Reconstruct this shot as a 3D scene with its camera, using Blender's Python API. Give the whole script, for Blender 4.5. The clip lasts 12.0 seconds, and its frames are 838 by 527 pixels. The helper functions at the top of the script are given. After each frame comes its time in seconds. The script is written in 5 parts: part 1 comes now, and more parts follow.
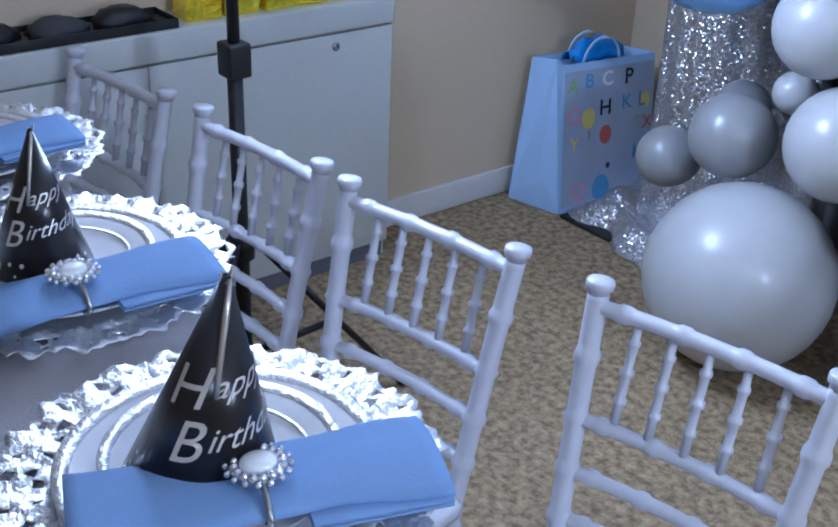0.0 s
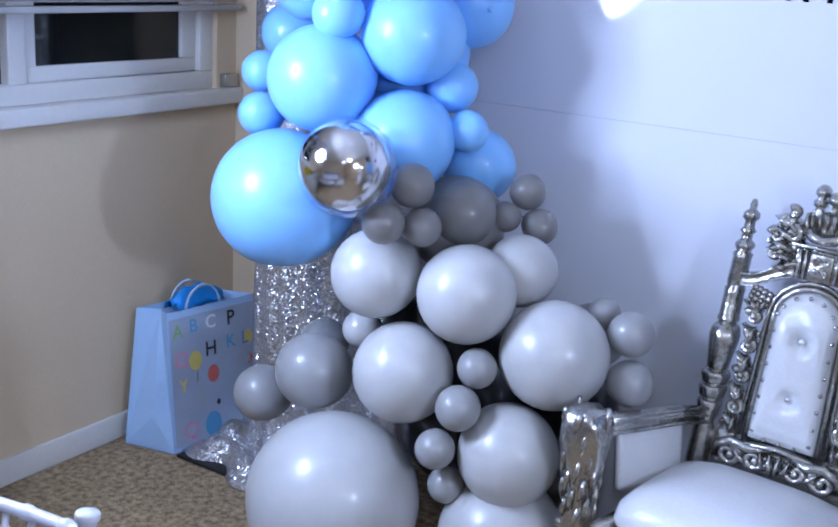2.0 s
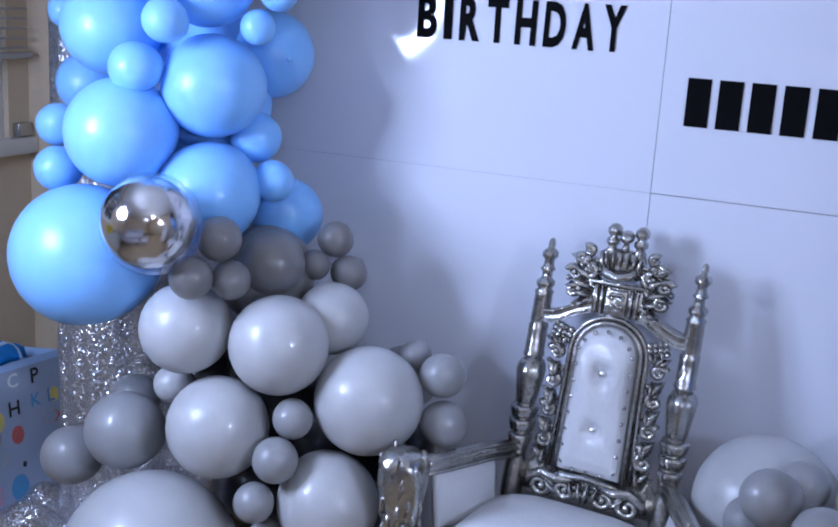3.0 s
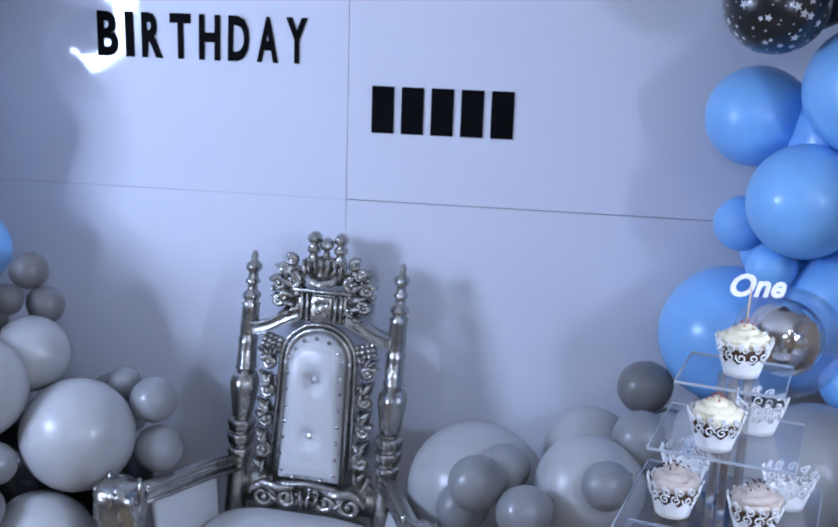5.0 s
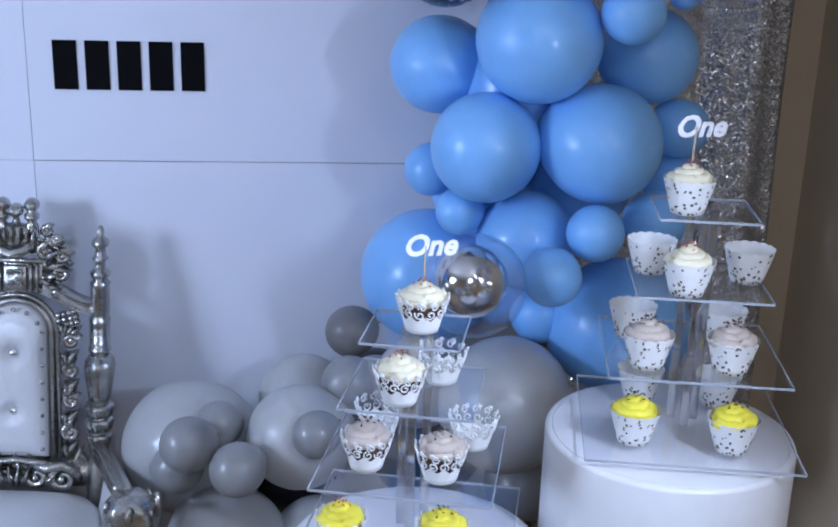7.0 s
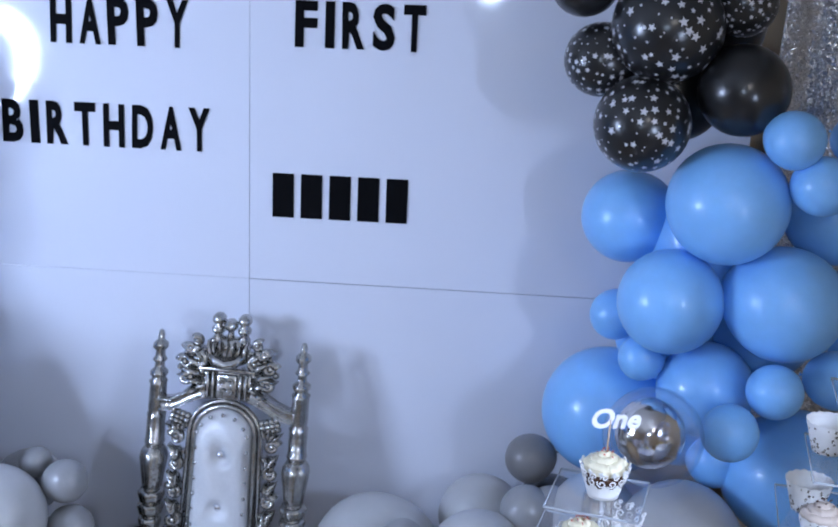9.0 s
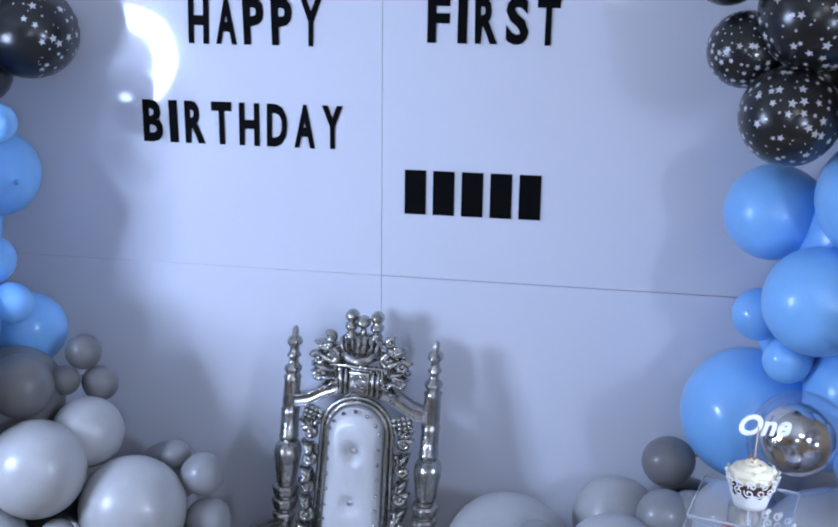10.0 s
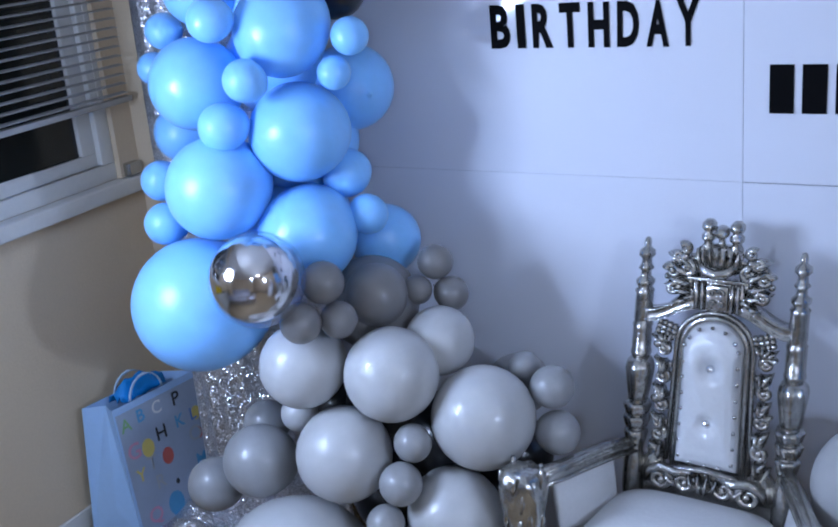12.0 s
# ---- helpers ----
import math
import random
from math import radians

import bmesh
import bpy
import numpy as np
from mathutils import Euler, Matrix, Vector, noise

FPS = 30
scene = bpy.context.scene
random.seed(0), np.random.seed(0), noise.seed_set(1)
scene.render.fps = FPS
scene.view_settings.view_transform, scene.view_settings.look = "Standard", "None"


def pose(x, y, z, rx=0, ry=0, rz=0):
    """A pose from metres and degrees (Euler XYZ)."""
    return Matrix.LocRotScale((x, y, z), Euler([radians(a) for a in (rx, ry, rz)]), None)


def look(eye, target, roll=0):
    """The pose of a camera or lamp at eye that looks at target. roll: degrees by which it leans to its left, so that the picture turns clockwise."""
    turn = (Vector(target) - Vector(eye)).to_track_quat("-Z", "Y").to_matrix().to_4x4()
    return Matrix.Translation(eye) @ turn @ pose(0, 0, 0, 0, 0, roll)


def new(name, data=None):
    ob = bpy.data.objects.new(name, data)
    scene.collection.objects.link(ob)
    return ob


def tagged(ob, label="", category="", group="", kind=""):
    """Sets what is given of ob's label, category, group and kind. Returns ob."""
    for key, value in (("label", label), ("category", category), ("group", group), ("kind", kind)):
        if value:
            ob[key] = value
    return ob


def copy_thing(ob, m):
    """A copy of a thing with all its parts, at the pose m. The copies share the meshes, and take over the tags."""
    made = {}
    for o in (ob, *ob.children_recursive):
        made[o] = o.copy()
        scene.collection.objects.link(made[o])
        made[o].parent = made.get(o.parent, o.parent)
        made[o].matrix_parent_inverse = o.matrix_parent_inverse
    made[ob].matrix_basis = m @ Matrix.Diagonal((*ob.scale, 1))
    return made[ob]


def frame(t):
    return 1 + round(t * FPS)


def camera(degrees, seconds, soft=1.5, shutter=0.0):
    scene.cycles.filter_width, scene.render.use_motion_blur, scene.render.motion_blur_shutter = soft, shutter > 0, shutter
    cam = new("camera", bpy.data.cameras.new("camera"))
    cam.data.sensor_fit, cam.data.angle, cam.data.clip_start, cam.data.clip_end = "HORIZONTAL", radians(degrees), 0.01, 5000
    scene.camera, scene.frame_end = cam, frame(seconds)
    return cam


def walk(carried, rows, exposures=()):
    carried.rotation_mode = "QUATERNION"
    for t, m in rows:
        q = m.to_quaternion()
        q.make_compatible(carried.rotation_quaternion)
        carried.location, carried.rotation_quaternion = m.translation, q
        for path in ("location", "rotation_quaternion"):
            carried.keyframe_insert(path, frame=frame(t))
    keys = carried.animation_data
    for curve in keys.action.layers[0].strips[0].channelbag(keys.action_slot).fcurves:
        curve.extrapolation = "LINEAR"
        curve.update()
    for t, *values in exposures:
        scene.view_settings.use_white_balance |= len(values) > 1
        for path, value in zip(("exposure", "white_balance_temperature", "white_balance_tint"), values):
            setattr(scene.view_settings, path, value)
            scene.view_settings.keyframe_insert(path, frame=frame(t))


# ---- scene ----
cam = camera(41.5, 12.0, 2.0)
PATH = [
    (0, (0.283, -2.798, 1.465), (-1.082, -1.667, 0.536), 2.51),
    (0.5, (0.362, -2.822, 1.512), (-0.882, -1.503, 0.667), 3.42),
    (1, (0.433, -2.834, 1.571), (-0.760, -1.407, 0.836), 3.47),
    (1.5, (0.485, -2.830, 1.625), (-0.642, -1.309, 0.981), 3.55),
    (2, (0.531, -2.836, 1.630), (-0.498, -1.209, 1.089), 3.48),
    (2.5, (0.561, -2.837, 1.667), (-0.311, -1.110, 1.162), 3.82),
    (3, (0.541, -2.835, 1.696), (-0.203, -1.041, 1.215), 3.41),
    (3.2, (0.541, -2.852, 1.703), (-0.135, -1.034, 1.211), 3.57),
    (4.8, (0.597, -2.831, 1.747), (0.283, -0.915, 1.266), 1.80),
    (5, (0.608, -2.833, 1.748), (0.331, -0.908, 1.279), 1.88),
    (5.5, (0.635, -2.806, 1.747), (0.602, -0.872, 1.240), 2.51),
    (6, (0.655, -2.824, 1.775), (0.912, -0.907, 1.265), 2.67),
    (6.5, (0.671, -2.825, 1.785), (1.038, -0.918, 1.303), 3.16),
    (7, (0.698, -2.817, 1.832), (0.891, -0.917, 1.235), 1.76),
    (7.2, (0.697, -2.814, 1.871), (0.793, -0.934, 1.193), 1.78),
    (8.8, (0.652, -2.914, 2.053), (0.582, -0.993, 1.502), 2.13),
    (9, (0.647, -2.923, 2.058), (0.530, -0.992, 1.551), 2.40),
    (9.5, (0.616, -2.917, 2.072), (0.392, -0.991, 1.577), 1.63),
    (10, (0.623, -2.893, 2.060), (0.283, -0.993, 1.535), 0.72),
    (10.5, (0.645, -2.870, 2.026), (0.133, -1.016, 1.475), 0.30),
    (11, (0.653, -2.854, 2.013), (0.023, -1.040, 1.452), -0.31),
    (11.5, (0.636, -2.834, 2.012), (-0.229, -1.138, 1.397), -2.93),
    (12, (0.620, -2.788, 1.994), (-0.321, -1.141, 1.359), -5.21),
]
walk(cam, [(t, look(eye, target, roll)) for t, eye, target, roll in PATH], ((0.0, 0.0, 5250, 13), (0.5, 0.0, 5300, 14), (1.2, 0.3, 5350, 17), (2.0, 0.3, 5450, 18), (3.0, -0.05, 5450, 21), (6.0, -0.12, 5550, 15), (9.5, -0.05, 5550, 15), (11.0, -0.1, 5500, 16), (12.0, -0.1, 5400, 14)))

# ---------------------------------------------------------------- light
world = bpy.data.worlds.new("world")
world.use_nodes = True
scene.world = world
world.node_tree.nodes["Background"].inputs[0].default_value = (0.02, 0.025, 0.04, 1)
world.node_tree.nodes["Background"].inputs[1].default_value = 0.3


def area_lamp(name, eye, target, size, power, colour, shape="DISK"):
    data = bpy.data.lights.new(name, "AREA")
    data.shape, data.size, data.energy, data.color = shape, size, power, colour
    ob = new(name, data)
    ob.matrix_world = look(eye, target)
    return ob


area_lamp("phone_light", (0.6, -3.06, 1.985), (-0.5, 0, 1.0), 0.034, 5, (0.76, 0.88, 1.0))
# warm fill from overhead, added without a visible source
area_lamp("ceiling_bulb", (1.2, -2.5, 2.36), (1.0, -1.6, 0.0), 0.3, 4.5, (1.0, 0.9, 0.72))


# ---------------------------------------------------------------- materials
def mat(name, colour, rough=0.5, metal=0.0, vary=0.12, scale=8.0, bump=0.0, bump_scale=60.0, spec=0.5, fine=0.05):
    """A surface with variation at two scales and a fine relief."""
    m = bpy.data.materials.new(name)
    m.use_nodes = True
    nt = m.node_tree
    b = nt.nodes["Principled BSDF"]
    b.inputs["Roughness"].default_value, b.inputs["Metallic"].default_value = rough, metal
    b.inputs["Specular IOR Level"].default_value = spec
    tc = nt.nodes.new("ShaderNodeTexCoord")
    big, small = nt.nodes.new("ShaderNodeTexNoise"), nt.nodes.new("ShaderNodeTexNoise")
    big.inputs["Scale"].default_value, small.inputs["Scale"].default_value = scale, bump_scale
    for n in (big, small):
        n.inputs["Detail"].default_value = 4
        nt.links.new(tc.outputs["Object"], n.inputs["Vector"])
    mixer = nt.nodes.new("ShaderNodeMath")
    mixer.operation = "MULTIPLY_ADD"
    mixer.inputs[1].default_value, mixer.inputs[2].default_value = vary * 2, 1 - vary
    nt.links.new(big.outputs["Fac"], mixer.inputs[0])
    second = nt.nodes.new("ShaderNodeMath")
    second.operation = "MULTIPLY_ADD"
    second.inputs[1].default_value, second.inputs[2].default_value = fine * 2, 1 - fine
    nt.links.new(small.outputs["Fac"], second.inputs[0])
    both = nt.nodes.new("ShaderNodeMath")
    both.operation = "MULTIPLY"
    nt.links.new(mixer.outputs[0], both.inputs[0])
    nt.links.new(second.outputs[0], both.inputs[1])
    tint = nt.nodes.new("ShaderNodeVectorMath")
    tint.operation = "SCALE"
    tint.inputs[0].default_value = colour
    nt.links.new(both.outputs[0], tint.inputs["Scale"])
    nt.links.new(tint.outputs[0], b.inputs["Base Color"])
    if bump:
        bp = nt.nodes.new("ShaderNodeBump")
        bp.inputs["Strength"].default_value, bp.inputs["Distance"].default_value = bump, 0.01
        nt.links.new(small.outputs["Fac"], bp.inputs["Height"])
        nt.links.new(bp.outputs[0], b.inputs["Normal"])
    return m


def balloon_mat(name, colour, rough=0.4):
    """Latex: a little light passes through, colour thins and thickens softly."""
    m = mat(name, colour, rough, 0, 0.06, 5, 0, 40, 0.5, 0.02)
    b = m.node_tree.nodes["Principled BSDF"]
    b.inputs["Coat Weight"].default_value, b.inputs["Coat Roughness"].default_value = 0.3, 0.17
    b.inputs["Subsurface Weight"].default_value = 0.15
    b.inputs["Subsurface Radius"].default_value = (0.03, 0.03, 0.04)
    b.inputs["Subsurface Scale"].default_value = 0.5
    return m


M = dict(
    BLUE=balloon_mat("blue_latex", (0.25, 0.52, 0.95)),
    GREY=balloon_mat("pale_grey_latex", (0.45, 0.45, 0.452)),
    DUSK=balloon_mat("mid_grey_latex", (0.275, 0.275, 0.28)),
    TAUPE=balloon_mat("warm_grey_latex", (0.19, 0.182, 0.182)),
    # also colours added fillers that put shade between the grey balloons
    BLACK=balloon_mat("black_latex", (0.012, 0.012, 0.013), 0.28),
    STAR=balloon_mat("black_print_latex", (0.012, 0.012, 0.013), 0.28),
    SILVER=mat("chrome_foil", (0.78, 0.77, 0.75), 0.09, 1.0, 0.05, 9, 0.03, 25),
)
PRINT = mat("white_star_print", (0.6, 0.6, 0.64), 0.5)
WALL = mat("beige_wall_paint", (0.66, 0.54, 0.38), 0.75, 0, 0.06, 1.3, 0.12, 120, 0.3)
TRIM = mat("white_trim_paint", (0.72, 0.71, 0.68), 0.4, 0, 0.05, 4, 0.05, 50)
PANEL = mat("gloss_white_board", (0.74, 0.76, 0.85), 0.07, 0, 0.02, 2, 0.02, 3.5, 0.5, 0.01)
SEAM = mat("dark_seam", (0.16, 0.16, 0.2), 0.7)
LETTER = mat("black_card", (0.004, 0.004, 0.005), 0.7, 0, 0.2, 20, spec=0.05)
CEIL = mat("ceiling_paint", (0.72, 0.7, 0.66), 0.9, 0, 0.05, 3, 0.2, 90)
CHAIRW = mat("white_resin", (0.6, 0.6, 0.66), 0.32, 0, 0.05, 12, 0.03, 90)
CABW = mat("white_laminate", (0.56, 0.57, 0.54), 0.35, 0, 0.04, 3, 0.02, 60)
STEEL = mat("steel", (0.5, 0.5, 0.5), 0.25, 1.0)
DARK = mat("matt_black_metal", (0.012, 0.012, 0.012), 0.45, 0, 0.2, 15)
SILVERLEAF = mat("silver_leaf_carving", (0.44, 0.43, 0.405), 0.21, 0.93, 0.45, 26, 0.3, 70, 0.5, 0.35)
LEATHER = mat("white_leatherette", (0.66, 0.66, 0.67), 0.3, 0, 0.05, 9, 0.1, 90)
PEDW = mat("white_pedestal_vinyl", (0.74, 0.74, 0.76), 0.35, 0, 0.05, 3, 0.02, 30)
CLOTH = mat("white_tablecloth", (0.42, 0.4, 0.42), 0.8, 0, 0.06, 4, 0.2, 220)
NAPKIN = mat("blue_napkin", (0.2, 0.31, 0.54), 0.85, 0, 0.1, 18, 0.08, 300, 0.2)
PORCELAIN = mat("white_plate", (0.78, 0.78, 0.82), 0.15, 0, 0.03, 8)
FOILRIM = mat("silver_foil_rim", (0.92, 0.93, 0.96), 0.38, 0.75, 0.2, 30, 0.45, 130)
HATM = mat("black_party_card", (0.012, 0.011, 0.012), 0.28, 0, 0.2, 30)
HATPRINT = mat("silver_print", (0.62, 0.58, 0.56), 0.4, 0.4, 0.2, 60)
ROPE = mat("silver_tinsel", (0.55, 0.5, 0.46), 0.35, 0.8, 0.3, 60)
PEARL = mat("pearl", (0.8, 0.8, 0.82), 0.2)
RHINE = mat("rhinestone", (0.85, 0.86, 0.9), 0.12, 0.9, 0.3, 90)
PAPERW = mat("white_cup_paper", (0.8, 0.8, 0.8), 0.55, 0, 0.04, 30)
DOTGOLD = mat("dark_gold_dots", (0.14, 0.12, 0.08), 0.35, 0.5, 0.4, 70)
CREAM = mat("cream_frosting", (0.82, 0.76, 0.56), 0.5, 0, 0.06, 40, 0.2, 160)
YELLOW = mat("yellow_frosting", (0.86, 0.76, 0.06), 0.5, 0, 0.06, 40, 0.2, 160)
MOCHA = mat("pale_cocoa_frosting", (0.54, 0.46, 0.4), 0.5, 0, 0.08, 40, 0.2, 160)
CHOC = mat("chocolate", (0.07, 0.03, 0.02), 0.5)
CRUMB = mat("red_crumbs", (0.5, 0.12, 0.06), 0.6)
TOPPER = mat("white_acrylic_lettering", (0.85, 0.85, 0.9), 0.3)
STICK = mat("wood_stick", (0.55, 0.42, 0.28), 0.7)
BAGB = mat("pale_blue_card", (0.40, 0.58, 0.86), 0.45, 0, 0.04, 6)
TISSUE = mat("blue_tissue", (0.03, 0.26, 0.72), 0.6, 0, 0.2, 14, 0.3, 40)
RIBBON = mat("pale_ribbon", (0.6, 0.75, 0.92), 0.5)
GOLD = mat("gold_foil_bag", (1.0, 0.76, 0.04), 0.16, 0.8, 0.35, 14, 0.5, 22)
NIGHT = mat("night_glass", (0.01, 0.012, 0.012), 0.06)
BLINDM = mat("grey_blind_slat", (0.42, 0.41, 0.4), 0.5)
RUBBER = mat("black_rubber", (0.02, 0.02, 0.02), 0.8)


def carpet_mat():
    m = mat("brown_loop_carpet", (0.40, 0.31, 0.2), 0.95, 0, 0.25, 2.5, 1.0, 140, 0.1, 0.3)
    nt = m.node_tree
    b = nt.nodes["Principled BSDF"]
    link = b.inputs["Base Color"].links[0]
    v = nt.nodes.new("ShaderNodeTexNoise")
    v.inputs["Scale"].default_value, v.inputs["Detail"].default_value = 48, 3
    tc = [n for n in nt.nodes if n.type == "TEX_COORD"][0]
    nt.links.new(tc.outputs["Object"], v.inputs["Vector"])
    ramp = nt.nodes.new("ShaderNodeValToRGB")
    ramp.color_ramp.elements[0].position, ramp.color_ramp.elements[0].color = 0.32, (0.52, 0.49, 0.46, 1)
    ramp.color_ramp.elements[1].position, ramp.color_ramp.elements[1].color = 0.66, (1.25, 1.22, 1.15, 1)
    nt.links.new(v.outputs["Fac"], ramp.inputs[0])
    mul = nt.nodes.new("ShaderNodeVectorMath")
    mul.operation = "MULTIPLY"
    nt.links.new(link.from_socket, mul.inputs[0])
    nt.links.new(ramp.outputs[0], mul.inputs[1])
    nt.links.new(mul.outputs[0], b.inputs["Base Color"])
    return m


def sequin_mat():
    """Small tilted metal discs: every cell takes a slope and brightness of its own."""
    m = bpy.data.materials.new("silver_sequin_cloth")
    m.use_nodes = True
    nt = m.node_tree
    b = nt.nodes["Principled BSDF"]
    b.inputs["Metallic"].default_value, b.inputs["Roughness"].default_value = 0.88, 0.3
    tc, v = nt.nodes.new("ShaderNodeTexCoord"), nt.nodes.new("ShaderNodeTexVoronoi")
    v.inputs["Scale"].default_value = 250
    nt.links.new(tc.outputs["Object"], v.inputs["Vector"])
    ramp = nt.nodes.new("ShaderNodeValToRGB")
    ramp.color_ramp.elements[0].color, ramp.color_ramp.elements[1].color = (0.4, 0.4, 0.42, 1), (0.95, 0.95, 1.0, 1)
    nt.links.new(v.outputs["Color"], ramp.inputs[0])
    nt.links.new(ramp.outputs[0], b.inputs["Base Color"])
    geo, less, add, unit = nt.nodes.new("ShaderNodeNewGeometry"), nt.nodes.new("ShaderNodeVectorMath"), nt.nodes.new("ShaderNodeVectorMath"), nt.nodes.new("ShaderNodeVectorMath")
    less.operation, add.operation, unit.operation = "MULTIPLY_ADD", "ADD", "NORMALIZE"
    less.inputs[1].default_value, less.inputs[2].default_value = (1.0, 1.0, 1.0), (-0.5, -0.5, -0.5)
    nt.links.new(v.outputs["Color"], less.inputs[0])
    nt.links.new(less.outputs[0], add.inputs[0])
    nt.links.new(geo.outputs["Normal"], add.inputs[1])
    nt.links.new(add.outputs[0], unit.inputs[0])
    nt.links.new(unit.outputs[0], b.inputs["Normal"])
    return m


def clear_mat(name, colour, least, most):
    """Clear plastic: light goes through, gloss grows towards grazing view."""
    m = bpy.data.materials.new(name)
    m.use_nodes = True
    nt = m.node_tree
    nt.nodes.remove(nt.nodes["Principled BSDF"])
    out = [n for n in nt.nodes if n.type == "OUTPUT_MATERIAL"][0]
    clear, gloss, mix = nt.nodes.new("ShaderNodeBsdfTransparent"), nt.nodes.new("ShaderNodeBsdfGlossy"), nt.nodes.new("ShaderNodeMixShader")
    clear.inputs["Color"].default_value = (*colour, 1)
    gloss.inputs["Roughness"].default_value = 0.04
    lw, ramp = nt.nodes.new("ShaderNodeLayerWeight"), nt.nodes.new("ShaderNodeMapRange")
    lw.inputs["Blend"].default_value = 0.25
    ramp.inputs["To Min"].default_value, ramp.inputs["To Max"].default_value = least, most
    nt.links.new(lw.outputs["Facing"], ramp.inputs["Value"])
    nt.links.new(ramp.outputs[0], mix.inputs[0])
    nt.links.new(clear.outputs[0], mix.inputs[1])
    nt.links.new(gloss.outputs[0], mix.inputs[2])
    nt.links.new(mix.outputs[0], out.inputs["Surface"])
    return m


def glow_mat(name, colour, strength):
    m = bpy.data.materials.new(name)
    m.use_nodes = True
    b = m.node_tree.nodes["Principled BSDF"]
    b.inputs["Emission Color"].default_value, b.inputs["Emission Strength"].default_value = (*colour, 1), strength
    return m


CARPET, SEQUIN = carpet_mat(), sequin_mat()
ACRYLIC, BUBBLE = clear_mat("clear_acrylic", (0.99, 0.99, 1.0), 0.02, 0.3), clear_mat("clear_film", (0.97, 0.97, 1.0), 0.03, 0.5)
EDGE = mat("polished_acrylic_edge", (0.4, 0.43, 0.48), 0.15)
ROD = clear_mat("clear_acrylic_rod", (0.93, 0.94, 0.97), 0.4, 0.85)
RINGGLOW = glow_mat("ring_lamp_tube", (0.7, 0.81, 1.0), 108)
LEDGLOW = glow_mat("round_lamp_diffuser", (0.74, 0.84, 1.0), 235)
CEILGLOW = glow_mat("lamp_glass", (1.0, 0.9, 0.78), 4)


# ---------------------------------------------------------------- mesh helpers
def mesh_of(name, bm, material, smooth=True):
    me = bpy.data.meshes.new(name)
    bmesh.ops.remove_doubles(bm, verts=bm.verts, dist=1e-6)
    bmesh.ops.recalc_face_normals(bm, faces=bm.faces)
    bm.to_mesh(me)
    bm.free()
    me.materials.append(material)
    if smooth:
        for p in me.polygons:
            p.use_smooth = True
    return me


def thing(name, label, category, group="", kind="", at=(0, 0, 0), rz=0):
    ob = new(name)
    ob.empty_display_size = 0.05
    ob.matrix_basis = pose(*at, 0, 0, rz)
    return tagged(ob, label, category, group, kind)


def part(name, bm, material, parent, label="", smooth=True):
    ob = new(name, mesh_of(name, bm, material, smooth))
    ob.parent = parent
    return tagged(ob, label)


def whole(name, bm, material, label, category, group="", kind="", smooth=True):
    return tagged(new(name, mesh_of(name, bm, material, smooth)), label, category, group, kind)


def box(bm, x0, y0, z0, x1, y1, z1, bevel=0.0, m=None):
    mx = Matrix.Translation(((x0 + x1) / 2, (y0 + y1) / 2, (z0 + z1) / 2)) @ Matrix.Diagonal((x1 - x0, y1 - y0, z1 - z0, 1))
    r = bmesh.ops.create_cube(bm, size=1, matrix=(m or Matrix()) @ mx)
    if bevel:
        edges = {e for v in r["verts"] for e in v.link_edges}
        bmesh.ops.bevel(bm, geom=list(edges), offset=bevel, segments=2, affect="EDGES", profile=0.6)
    return bm


def boxed(*a, **k):
    return box(bmesh.new(), *a, **k)


def lathe(bm, profile, n=24, m=None, ripple=None):
    """Turns (radius, height) pairs round z; ripple(angle, i) scales the radius."""
    m = m or Matrix()
    rings = []
    for i, (r, z) in enumerate(profile):
        ring = []
        for k in range(n):
            a = 2 * math.pi * k / n
            q = r * (ripple(a, i) if ripple else 1)
            ring.append(bm.verts.new(m @ Vector((q * math.cos(a), q * math.sin(a), z))))
        rings.append(ring)
    for a, b in zip(rings, rings[1:]):
        for k in range(n):
            bm.faces.new((a[k], a[(k + 1) % n], b[(k + 1) % n], b[k]))
    for ring, r in ((rings[0], profile[0][0]), (rings[-1], profile[-1][0])):
        if r > 1e-5 and profile[0] != profile[-1]:
            bm.faces.new(ring if ring is rings[-1] else ring[::-1])
    return bm


def tube(bm, points, radii, n=8, flat=1.0):
    """A tapered tube along points; radii is one number or one a point."""
    pts = [Vector(p) for p in points]
    if not isinstance(radii, (list, tuple)):
        radii = [radii] * len(pts)
    rings, up = [], Vector((0, 1, 0.01))
    for i, p in enumerate(pts):
        d = (pts[min(i + 1, len(pts) - 1)] - pts[max(i - 1, 0)]).normalized()
        if abs(d.dot(up.normalized())) > 0.95:
            up = Vector((1, 0.01, 0))
        s = d.cross(up).normalized()
        u = s.cross(d).normalized()
        rings.append([bm.verts.new(p + radii[i] * (math.cos(2 * math.pi * k / n) * s + flat * math.sin(2 * math.pi * k / n) * u)) for k in range(n)])
    for a, b in zip(rings, rings[1:]):
        for k in range(n):
            bm.faces.new((a[k], a[(k + 1) % n], b[(k + 1) % n], b[k]))
    bm.faces.new(rings[0][::-1])
    bm.faces.new(rings[-1])
    return bm


def ball(bm, c, r, n=12, squash=(1, 1, 1)):
    bmesh.ops.create_uvsphere(bm, u_segments=n, v_segments=max(6, n * 2 // 3), radius=r,
                              matrix=Matrix.Translation(c) @ Matrix.Diagonal((*squash, 1)))
    return bm


